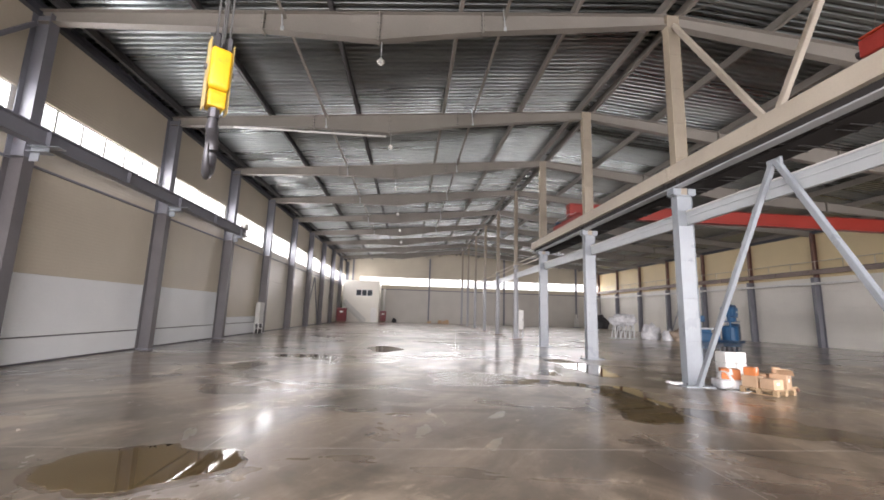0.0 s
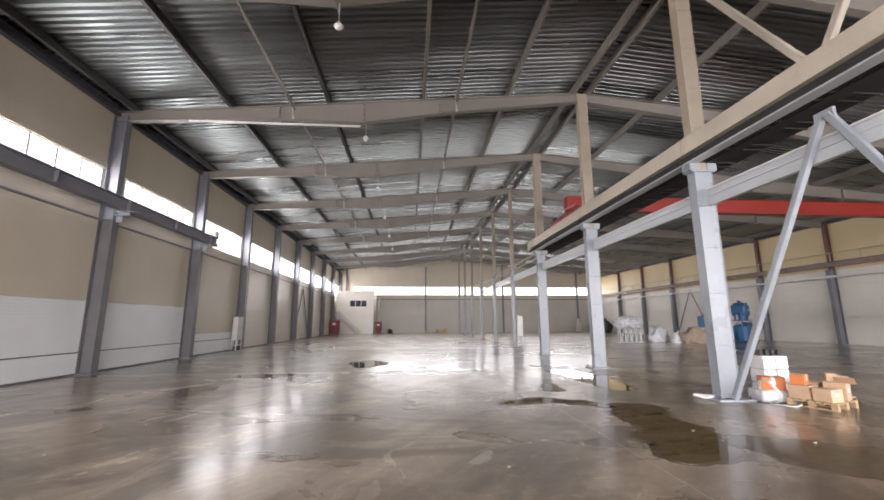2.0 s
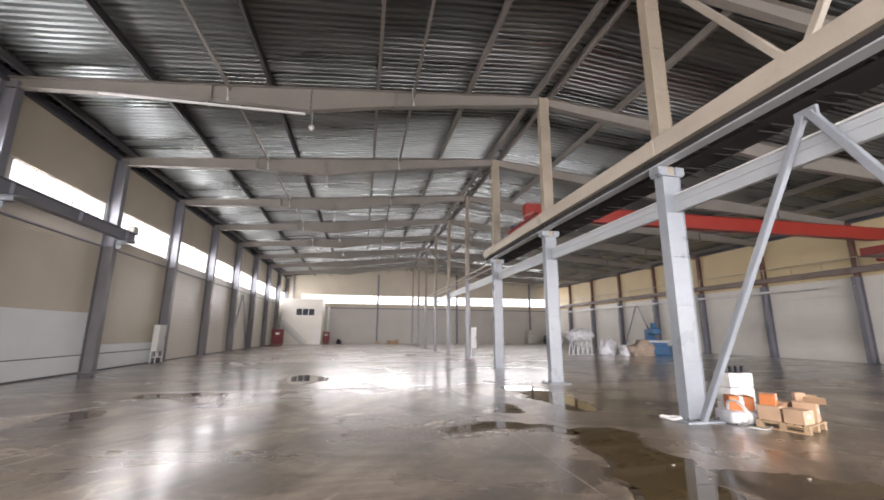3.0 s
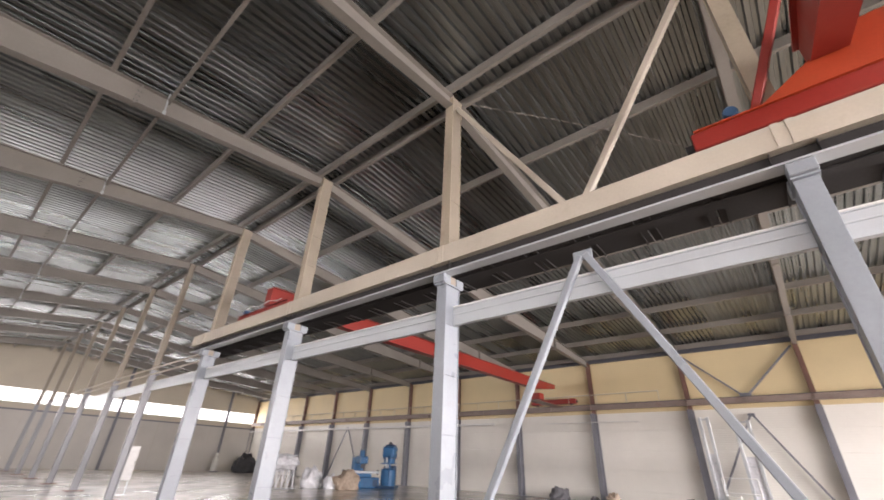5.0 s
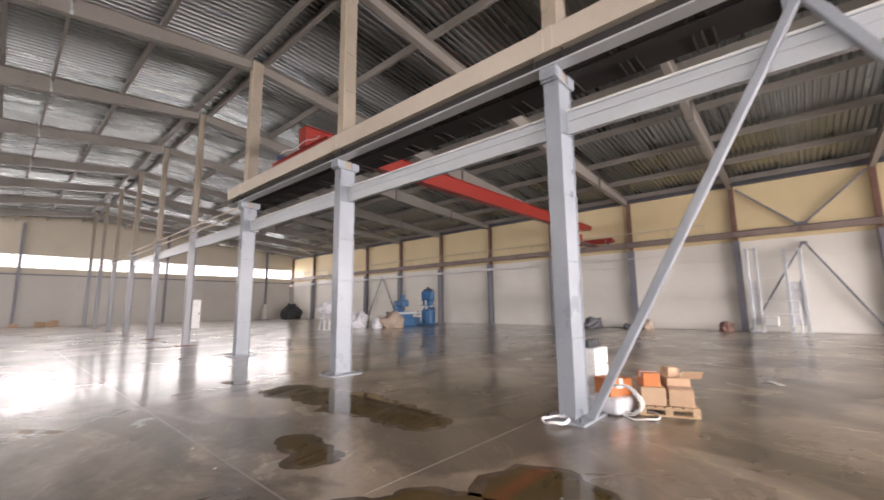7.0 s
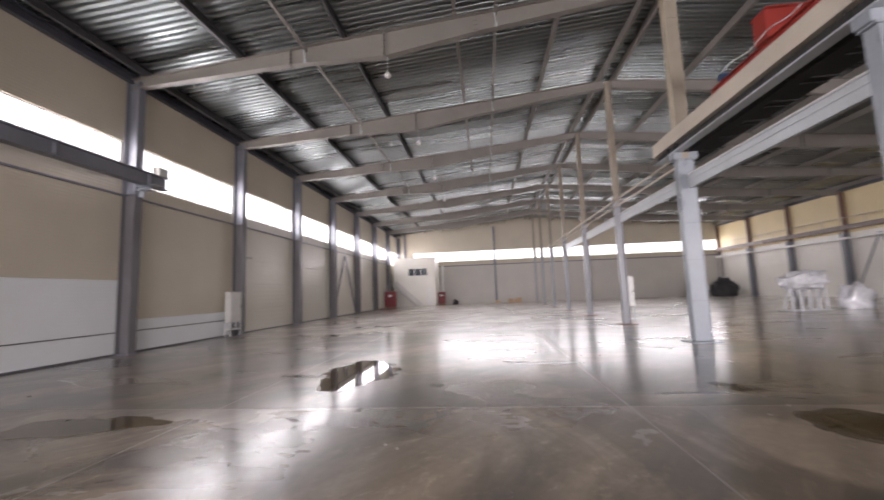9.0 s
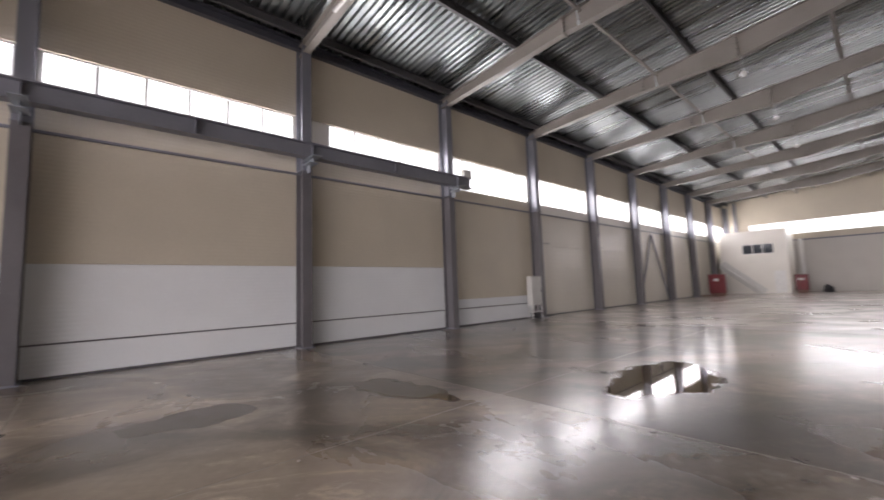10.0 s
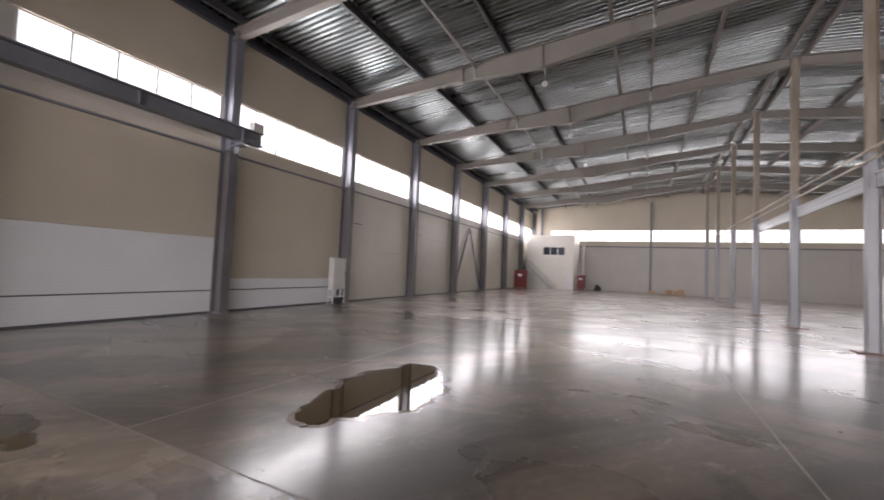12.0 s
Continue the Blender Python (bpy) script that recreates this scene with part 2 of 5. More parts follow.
def glass():
    m = bpy.data.materials.new("window_glass")
    m.use_nodes = True
    n, l = m.node_tree.nodes, m.node_tree.links
    n.remove(n["Principled BSDF"])
    clear, shine, mix = (n.new("ShaderNode" + k) for k in ("BsdfTransparent", "BsdfGlossy", "MixShader"))
    clear.inputs[0].default_value = (0.93, 0.95, 0.95, 1)
    shine.inputs["Roughness"].default_value = 0.03
    mix.inputs[0].default_value = 0.06
    l.new(clear.outputs[0], mix.inputs[1])
    l.new(shine.outputs[0], mix.inputs[2])
    l.new(mix.outputs[0], n["Material Output"].inputs[0])
    return m


M_GLASS = glass()


# ---- mesh helpers ----
def box(bm, x0, x1, y0, y1, z0, z1, m=None):
    vs = [bm.verts.new((x, y, z)) for z in (z0, z1) for y in (y0, y1) for x in (x0, x1)]
    for f in ((0, 2, 3, 1), (4, 5, 7, 6), (0, 1, 5, 4), (2, 6, 7, 3), (0, 4, 6, 2), (1, 3, 7, 5)):
        bm.faces.new([vs[i] for i in f])
    if m:
        bmesh.ops.transform(bm, matrix=m, verts=vs)
    return vs


def boxes(*rows):
    bm = bmesh.new()
    for r in rows:
        box(bm, *r)
    return bm


def rounded(x0, x1, y0, y1, z0, z1, r=0.01, seg=2):
    bm = boxes((x0, x1, y0, y1, z0, z1))
    bmesh.ops.bevel(bm, geom=bm.edges[:], offset=r, segments=seg, affect="EDGES", profile=0.6)
    return bm


def tube(bm, a, b, r, seg=10, r2=None):
    a, b = Vector(a), Vector(b)
    d = b - a
    m = Matrix.Translation((a + b) / 2) @ d.to_track_quat("Z", "Y").to_matrix().to_4x4()
    bmesh.ops.create_cone(bm, cap_ends=True, segments=seg, radius1=r, radius2=r if r2 is None else r2, depth=d.length, matrix=m)
    return bm


def tubes(rows, seg=10):
    bm = bmesh.new()
    for a, b, r in rows:
        tube(bm, a, b, r, seg)
    return bm


def strut(a, b, w, h, up=(0, 0, 1)):
    """A rectangular hollow bar from a to b with slightly rounded edges."""
    a, b = Vector(a), Vector(b)
    d = b - a
    z = d.normalized()
    x = z.cross(Vector(up)).normalized()
    y = x.cross(z)
    m = Matrix((x, y, z)).transposed().to_4x4()
    m.translation = a
    bm = boxes((-w / 2, w / 2, -h / 2, h / 2, 0, d.length))
    bmesh.ops.bevel(bm, geom=bm.edges[:], offset=min(w, h) * 0.1, segments=1, affect="EDGES")
    bmesh.ops.transform(bm, matrix=m, verts=bm.verts)
    return bm


def smooth(ob, angle=40):
    me = ob.data
    for p in me.polygons:
        p.use_smooth = True
    me.set_sharp_from_angle(angle=radians(angle))
    return ob


def mesh(name, bm, mat):
    bmesh.ops.recalc_face_normals(bm, faces=bm.faces)
    me = bpy.data.meshes.new(name)
    bm.to_mesh(me)
    bm.free()
    me.materials.append(mat)
    return me


def thing(name, x, y, z, label, category, group="", rz=0):
    ob = new(name)
    ob.matrix_world = pose(x, y, z, 0, 0, rz)
    return tagged(ob, label, category, group)


def part(name, bm, mat, parent, label=""):
    ob = new(name, mesh(name, bm, mat))
    ob.parent = parent
    if label:
        tagged(ob, label)
    return ob


def single(name, bm, mat, label, category, group="", kind="", at=(0, 0, 0), rz=0):
    ob = new(name, mesh(name, bm, mat))
    ob.matrix_world = pose(*at, 0, 0, rz)
    return tagged(ob, label, category, group, kind)


SLOPE = 0.0885
RIDGE = 10.97
DECK = 0.3


def roof_z(x):
    """Height of the rafters' top flange."""
    return RIDGE - SLOPE * abs(x - XM)


# ---- floor ----
floor = single("floor", boxes((XW - 0.3, XE + 0.3, Y0 - 0.3, Y1 + 0.3, -0.3, -0.0015)), M_JOINT,
               "wet polished grey concrete floor with light joints", "floor", kind="structure")
ground = single("ground", boxes((-400, 400, -400, 400, -0.6, -0.31)), material("outdoor_ground", (0.16, 0.16, 0.15), 0.8),
                "plain grey ground outside the hall", "ground", kind="structure")


# ---- walls ----
def wall_rows(name, along, inner, outer, a, b, top, w0, w1, c0, c1, label):
    """A wall with thickness and one long window opening; along: 'x' or 'y'."""
    bm = bmesh.new()
    def put(p, q, z0, z1):
        box(bm, *((inner, outer, p, q) if along == "y" else (p, q, inner, outer)), z0, z1)
    put(a, b, -0.3, w0)
    if w1 > w0:
        for y in GRID[1:12]:
            put(y - 0.2, y + (0.95 if abs(y - 16.5) < 0.1 else 0.2), w0, w1)
        put(a, c0, w0, w1)
        put(c1, b, w0, w1)
        put(a, b, w1, top)
    else:
        put(a, b, w0, top)
    return single(name, bm, M_OFFICE, label, "wall", kind="structure")


wall_west = wall_rows("wall_west", "y", XW - 0.2, XW - 0.03, Y0 - 0.2, Y1 + 0.2, 9.72, WIN0, WIN1, Y0 + 0.3, Y1 - 0.3,
                      "beige and white sandwich panel wall with a window strip")
wall_east = wall_rows("wall_east", "y", XE + 0.03, XE + 0.2, Y0 - 0.2, Y1 + 0.2, 9.4, 5, 5, 0, 0,
                      "cream panel wall with yellow upper panels")


def gable(name, y0, y1, w0, w1, c0, c1, label):
    bm = boxes((XW - 0.2, XE + 0.2, y0, y1, -0.3, w0), (XW - 0.2, c0, y0, y1, w0, w1), (c1, XE + 0.2, y0, y1, w0, w1))
    pts = [(XW - 0.2, w1), (XE + 0.2, w1), (XE + 0.2, 9.24), (XM, 11.37), (XW - 0.2, 9.78)]
    vs = [[bm.verts.new((x, y, z)) for x, z in pts] for y in (y0, y1)]
    bm.faces.new(vs[0])
    bm.faces.new(vs[1][::-1])
    for i in range(5):
        bm.faces.new((vs[0][i], vs[0][(i + 1) % 5], vs[1][(i + 1) % 5], vs[1][i]))
    return single(name, bm, M_BEIGE, label, "wall", kind="structure")


wall_north = gable("wall_north", Y1 + 0.03, Y1 + 0.25, WIN0, 7.08, -8.0, 31.2, "beige gable wall with a bright window strip")
wall_south = gable("wall_south", Y0 - 0.25, Y0 - 0.03, 1.0, 6.8, XW + 0.2, SOUTH_END, "unseen beige gable wall with tall glazing added for light")

panel_cache = {}


def wall_panel(wall, x, y0, y1, z0, z1, mat, side):
    """One sandwich panel lying on the wall's inner face."""
    key = (round(y1 - y0, 3), round(z1 - z0, 3), mat.name)
    if key not in panel_cache:
        panel_cache[key] = mesh("panel", rounded(-0.03, 0.03, -(y1 - y0) / 2, (y1 - y0) / 2, 0, z1 - z0, 0.006, 1), mat)
    ob = new("panel", panel_cache[key])
    ob.location = (x, (y0 + y1) / 2, z0)
    ob.parent = wall


WHITE_TOP = 2.42
for i in range(12):
    a, b = GRID[i] + 0.012, GRID[i + 1] - 0.012
    if GRID[i] < 22:
        rows = ((0.02, 0.7, M_WHITE), (0.735, WHITE_TOP, M_WHITE), (WHITE_TOP + 0.004, 5.24, M_BEIGE), (5.3, 6.02, M_BEIGE))
    elif GRID[i] < 28:
        rows = ((0.02, 0.7, M_WHITE), (0.735, 1.1, M_WHITE), (1.104, 5.24, M_BEIGE), (5.3, WIN0, M_BEIGE))
    else:
        rows = ((0.02, 1.2, M_DOOR), (1.206, 2.4, M_DOOR), (2.406, 3.6, M_DOOR), (3.606, 5.24, M_DOOR), (5.3, WIN0, M_CREAM))
    if GRID[i] < 28:
        ob = part("trim", boxes((XW - 0.03, XW + 0.045, a, b, 0.702, 0.733)), M_DARKGAP, wall_west)
    ob = part("trim", boxes((XW - 0.03, XW + 0.1, a, b, 5.242, 5.298)), M_WALLCOL, wall_west)
    ob = part("baseboard", boxes((XW + 0.031, XW + 0.06, a, b, 0.001, 0.05)), M_DARKGAP, wall_west)
    for z0, z1, mat in rows:
        wall_panel(wall_west, XW, a, b, z0, z1, mat, 1)
    wall_panel(wall_west, XW, a, b, WIN1, 9.42, M_BEIGE, 1)
    for z0, z1, mat in ((0.02, 0.75, M_CREAM), (0.756, 1.9, M_CREAM), (1.906, 3.05, M_CREAM), (3.056, 4.2, M_CREAM), (4.206, 5.3, M_CREAM),
                        (5.306, 8.75, M_YELLOW)):
        wall_panel(wall_east, XE, a, b, z0, z1, mat, -1)


def gable_panels():
    xs = [XW + 0.05, -4.55, 1.55, XM, 13.7, 19.7, 25.7, XE - 0.05]
    for i in range(7):
        bm = rounded(xs[i] + 0.012, xs[i + 1] - 0.012, -0.02, 0.02, 0.02, 5.05, 0.006, 1)
        ob = part("panel", bm, M_GABLE, wall_north)
        ob.location = (0, Y1, 0)
    bm = boxes((XW, XE, -0.05, 0.05, 5.06, 5.2))
    ob = part("girt", bm, M_WALLCOL, wall_north)
    ob.location = (0, Y1 - 0.06, 0)
    for x in xs[1:-1]:
        bm = boxes((x - 0.12, x + 0.12, -0.02, 0, 0, roof_z(x) - 0.2), (x - 0.12, x + 0.12, -0.24, -0.22, 0, roof_z(x) - 0.2), (x - 0.01, x + 0.01, -0.22, -0.02, 0, roof_z(x) - 0.2))
        single("gable_column", bm, M_WALLCOL, "grey steel column standing against the gable wall", "column", "gable columns", at=(x, Y1 - 0.03, 0))


M_GABLE = ribbed(material("grey_gable_panel", (0.56, 0.54, 0.5), 0.42, 0, 0.05, 0.5, 20, 0.05), 0.12, 0.004)
gable_panels()


# ---- window strips ----
def strip_window(name, label, along, fixed, a, b, z0, z1, step):
    """A band of panes between mullions."""
    w = tagged(new(name), label, "window", kind="structure")
    def put(part_name, p, q, u, v, d, mat):
        bm = boxes((fixed - d, fixed + d, p, q, u, v) if along == "y" else (p, q, fixed - d, fixed + d, u, v))
        return part(part_name, bm, mat, w)
    put("window_frame", a, b, z0, z0 + 0.05, 0.045, M_PLASTIC)
    put("window_frame", a, b, z1 - 0.05, z1, 0.045, M_PLASTIC)
    n = max(1, round((b - a) / step))
    for i in range(n + 1):
        y = a + (b - a) * i / n
        put("mullion", y - 0.035, y + 0.035, z0 + 0.05, z1 - 0.05, 0.035, M_PLASTIC)
        if i < n:
            pane = put("pane", y + 0.036, a + (b - a) * (i + 1) / n - 0.036, z0 + 0.052, z1 - 0.052, 0.006, M_GLASS)
            pane.visible_shadow = False
    return w


for i in range(12):
    lo = 0.955 if abs(GRID[i] - 16.5) < 0.1 else 0.31 if i == 0 else 0.205
    strip_window(f"window_{i + 4}", "bright strip window high in the side wall", "y", XW - 0.06, GRID[i] + lo, GRID[i + 1] - (0.31 if i == 11 else 0.205), WIN0, WIN1, 0.95)


def glow_sky():
    m = bpy.data.materials.new("bright_overcast_sky")
    m.use_nodes = True
    n, l = m.node_tree.nodes, m.node_tree.links
    n.remove(n["Principled BSDF"])
    e = n.new("ShaderNodeEmission")
    e.inputs[0].default_value, e.inputs[1].default_value = (1, 0.985, 0.97, 1), 2.2
    l.new(e.outputs[0], n["Material Output"].inputs[0])
    return m


M_SKY = glow_sky()
single("backdrop", boxes((XW - 3.0, XW - 2.9, Y0 - 6, Y1 + 6, 0, 16)), M_SKY, "plain bright overcast sky outside the side windows", "sky", kind="structure")
single("backdrop", boxes((XW - 2, XE + 4, Y1 + 2.9, Y1 + 3.0, 0, 16)), M_SKY, "plain bright overcast sky outside the gable windows", "sky", kind="structure")
strip_window("window_2", "long white strip window across the gable", "x", Y1 + 0.08, -8.0, 31.2, WIN0, 7.08, 1.5)
# added glazing, out of view, around the assumed south light
strip_window("window_3", "tall glazing added across the unseen near gable for light", "x", Y0 - 0.08, XW + 0.2, SOUTH_END, 1.0, 6.8, 3.0)


# ---- roof deck ----
def deck():
    """Trapezoidal galvanised sheet, ribs running down the slope."""
    bm = bmesh.new()
    pitch, y = 0.24, Y0 - 0.3
    prof = []
    while y < Y1 + 0.3:
        prof += [(y, 0.0), (y + 0.1, 0.0), (y + 0.13, 0.085), (y + 0.21, 0.085)]
        y += pitch
    for x0, x1 in ((XW - 0.3, XM), (XM, XE + 0.3)):
        rows = [[bm.verts.new((x, py, roof_z(x) + DECK + pz)) for py, pz in prof] for x in (x0, x1)]
        for i in range(len(prof) - 1):
            bm.faces.new((rows[0][i], rows[1][i], rows[1][i + 1], rows[0][i + 1]))
    return bm


roof_deck = single("ceiling", deck(), M_GALV, "ribbed galvanised steel roof deck", "ceiling", kind="structure")
md = roof_deck.modifiers.new("thickness", "SOLIDIFY")
md.thickness, md.offset = 0.012, 1


# ---- purlins ----
def purlin(x, mat=M_PURLIN, z=None, h=DECK, w=0.1, name="purlin", label="grey steel roof purlin under the deck"):
    z = roof_z(x) + 0.002 if z is None else z
    t, top = 0.006, h - 0.006
    profile = [(-t, 0), (w, 0), (w, 0.03), (w - t, 0.03), (w - t, t), (0, t), (0, top - t), (w - t, top - t), (w, top - t), (w, top), (-t, top)]
    bm = bmesh.new()
    ends = [[bm.verts.new((px, py, pz)) for px, pz in profile] for py in (Y0, Y1)]
    bm.faces.new(ends[0])
    bm.faces.new(ends[1][::-1])
    for i in range(len(profile)):
        k = (i + 1) % len(profile)
        bm.faces.new((ends[0][i], ends[0][k], ends[1][k], ends[1][i]))
    return single(name, bm, mat, label, "purlin", "roof purlins", at=(x, 0, z))


# purlins west of x = -2 are darker than the others
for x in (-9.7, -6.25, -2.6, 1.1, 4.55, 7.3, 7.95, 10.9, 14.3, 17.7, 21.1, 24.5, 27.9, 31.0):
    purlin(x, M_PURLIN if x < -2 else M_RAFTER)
for x, z in ((-3.85, None), (2.45, None)):
    single("roof_tie", boxes((-0.045, 0.045, Y0, Y1, 0, 0.07)), M_RAFTER, "light zinc-coated tie bar between the rafters", "tie bar", "roof ties",
           at=(x, 0, roof_z(x) - 0.16))


# ---- rafters ----
def rafter(y, stations, group, thick=0.012, flange=0.24):
    """Tapered welded plate girder; stations: (x, depth)."""
    ob = thing("roof_rafter", 0, y, 0, "grey tapered steel roof rafter with bolted splice plates", "rafter", group)
    layers = (("web", thick, lambda t, d: (t - d + 0.016, t - 0.016)), ("top_flange", flange, lambda t, d: (t - 0.016, t)), ("bottom_flange", flange, lambda t, d: (t - d, t - d + 0.016)))
    for name, wide, zs in layers:
        bm = bmesh.new()
        rings = []
        for x, d in stations:
            z0, z1 = zs(roof_z(x), d)
            rings.append([bm.verts.new((x, oy, z)) for oy, z in ((-wide / 2, z0), (wide / 2, z0), (wide / 2, z1), (-wide / 2, z1))])
        bm.faces.new(rings[0])
        bm.faces.new(rings[-1][::-1])
        for a, b in zip(rings, rings[1:]):
            for i in range(4):
                bm.faces.new((a[i], b[i], b[(i + 1) % 4], a[(i + 1) % 4]))
        part(name, bm, M_RAFTER, ob)
    for x, d in stations[1:-1]:
        top = roof_z(x)
        part("splice_plate", boxes((x - 0.02, x + 0.02, -0.13, 0.13, top - d - 0.05, top + 0.002)), M_RAFTER, ob)
        for k in range(4):
            for s in (-0.075, 0.075):
                z = top - d * (0.12 + 0.25 * k)
                part("bolt", tube(bmesh.new(), (x - 0.05, s, z), (x + 0.05, s, z), 0.014, 6), M_DARKSTEEL, ob)
    return ob


WEST = [(-10.15, 0.36), (-4.4, 0.55), (-1.2, 0.88), (1.8, 0.62), (XM - 0.18, 0.37)]
EAST = [(XM + 0.18, 0.4), (14.0, 0.6), (20.0, 0.85), (26.0, 0.6), (31.2, 0.4)]
r_w, r_e = rafter(GRID[1], WEST, "west bay rafters"), rafter(GRID[1], EAST, "east bay rafters")
for y in GRID[2:12]:
    copy_thing(r_w, pose(0, y, 0))
    copy_thing(r_e, pose(0, y, 0))


# ---- columns ----
def h_section(x0, x1, y0, y1, z0, z1, t=0.02):
    """H-profile with flanges facing along x."""
    c = (y0 + y1) / 2
    return boxes((x0, x0 + t, y0, y1, z0, z1), (x1 - t, x1, y0, y1, z0, z1), (x0 + t, x1 - t, c - 0.008, c + 0.008, z0, z1))


def west_column(y, corbel):
    c = thing("wall_column", XW + 0.28, y, 0, "dark grey steel column standing against the panel wall", "column", "west wall columns")
    # the lower shaft is darker and browner than the upper one
    part("shaft", h_section(-0.24, 0.24, -0.15, 0.15, 0.03, 5.28), M_WESTCOL, c)
    part("splice_plate", boxes((-0.25, 0.25, -0.16, 0.16, 5.28, 5.3)), M_WALLCOL, c)
    part("upper_shaft", h_section(-0.24, 0.22, -0.15, 0.15, 5.3, roof_z(XW) - 0.1), M_WALLCOL, c, "grey upper shaft")
    part("base_plate", boxes((-0.3, 0.3, -0.2, 0.2, 0, 0.03)), M_WALLCOL, c)
    if corbel:
        part("corbel", boxes((0.24, 0.7, -0.14, 0.14, 5.42, 5.44), (0.24, 0.98, -0.14, 0.14, 5.56, 5.58), (0.24, 0.68, -0.01, 0.01, 5.44, 5.56)), M_BLUEGREY, c)
        part("bracket", boxes((0.24, 0.46, -0.012, 0.012, 5.2, 5.42)), M_BLUEGREY, c)
    return c


wc = west_column(GRID[0], True)
for y in GRID[1:6]:
    copy_thing(wc, pose(XW + 0.28, y, 0))
wc2 = west_column(GRID[6], False)
for y in GRID[7:]:
    copy_thing(wc2, pose(XW + 0.28, y, 0))


def main_column(y):
    """Boxed steel column: two flanges and inset side plates in lengths."""
    c = thing("boxed_column", XM, y, 0, "light blue-grey boxed steel column carrying the crane beams", "column", "middle columns")
    part("flange", rounded(-0.23, -0.21, -0.13, 0.13, 0.03, 5.2, 0.004, 1), M_BLUEGREY, c)
    part("flange", rounded(0.21, 0.23, -0.13, 0.13, 0.03, 5.2, 0.004, 1), M_BLUEGREY, c)
    zs = [0.03, 1.15, 2.3, 3.35, 4.35, 5.2]
    for s in (-1, 1):
        for z0, z1 in zip(zs, zs[1:]):
            part("side_plate", boxes((-0.209, 0.209, s * 0.1 - 0.012, s * 0.1 + 0.012, z0 + 0.005, z1 - 0.005)), M_BLUEGREY, c)
    part("core", boxes((-0.19, 0.19, -0.085, 0.085, 0.03, 5.19)), M_WALLCOL, c)
    part("cap_plate", boxes((-0.29, 0.29, -0.15, 0.15, 5.2, 5.23)), M_BLUEGREY, c)
    part("base_plate", boxes((-0.42, 0.42, -0.32, 0.32, 0.0, 0.03)), M_BLUEGREY, c, "concrete-stained base plate")
    for sx in (-0.34, 0.34):
        for sy in (-0.24, 0.24):
            part("anchor_bolt", tubes([((sx, sy, 0.03), (sx, sy, 0.1), 0.018)], 6), M_DARKSTEEL, c)
    for a in (-0.19, 0.17):
        part("upper_flange", boxes((a, a + 0.02, -0.13, 0.13, 5.231, RIDGE - 0.05)), M_POST, c, "cream painted upper flange")
    zs = [5.231, 6.35, 7.4, 8.5, 9.6, RIDGE - 0.05]
    for y0 in (-0.118, 0.1):
        for z0, z1 in zip(zs, zs[1:]):
            part("upper_plate", boxes((-0.169, 0.169, y0, y0 + 0.018, z0 + 0.004, z1 - 0.004)), M_UPPER, c, "tan inset side plate")
    return c


mc = main_column(GRID[0])
for y in GRID[1:6]:
    copy_thing(mc, pose(XM, y, 0))


def slim_column(y):
    c = thing("slim_column", XM, y, 0, "slim grey steel column in the middle row", "column", "slim middle columns")
    part("shaft", h_section(-0.14, 0.14, -0.12, 0.12, 0.03, 5.3, 0.014), M_SLIM, c)
    part("upper_shaft", h_section(-0.12, 0.12, -0.11, 0.11, 5.3, RIDGE - 0.05, 0.014), M_UPPER, c, "tan primed upper length")
    part("base_plate", boxes((-0.36, 0.36, -0.3, 0.3, 0, 0.03)), M_RUST, c, "rusty base plate")
    return c


sc = slim_column(GRID[6])
for y in GRID[7:12]:
    copy_thing(sc, pose(XM, y, 0))


def east_column(y):
    c = thing("wall_column", XE - 0.3, y, 0, "grey steel column with rust-brown top against the cream wall", "column", "east wall columns")
    part("shaft", h_section(-0.24, 0.26, -0.15, 0.15, 0.03, 5.3), M_WALLCOL, c)
    part("upper_shaft", h_section(-0.02, 0.26, -0.12, 0.12, 5.3, roof_z(XE) - 0.05), M_RUST, c, "rust-brown upper shaft")
    part("base_plate", boxes((-0.34, 0.32, -0.22, 0.22, 0, 0.03)), M_WALLCOL, c)
    return c


ec = east_column(GRID[0])
for y in GRID[1:]:
    copy_thing(ec, pose(XE - 0.3, y, 0))


# ---- crane runway beams ----
def i_beam(x, y0, y1, z0, z1, w, mat, name, label, rail=True, tf=0.03):
    b = thing(name, x, 0, 0, label, "crane beam")
    part("web", boxes((-0.012, 0.012, y0, y1, z0 + tf, z1 - tf)), mat, b)
    part("top_flange", boxes((-w / 2, w / 2, y0, y1, z1 - tf, z1)), mat, b)
    part("bottom_flange", boxes((-w / 2, w / 2, y0, y1, z0, z0 + tf)), mat, b)
    y = math.ceil((y0 + 7.5) / 1.5) * 1.5 - 7.5
    while y < y1:
        part("web_stiffener", boxes((-w * 0.42, w * 0.42, y - 0.006, y + 0.006, z0 + tf, z1 - tf)), mat, b)
        y += 3.0
    if rail:
        part("rail", boxes((-0.03, 0.03, y0, y1, z1, z1 + 0.05)), M_DARKSTEEL, b, "dark steel crane rail")
    return b


i_beam(XW + 0.82, Y0, 23.25, 5.58, 6.02, 0.3, M_WALLCOL, "crane_runway_beam", "dark grey crane runway beam on wall corbels")


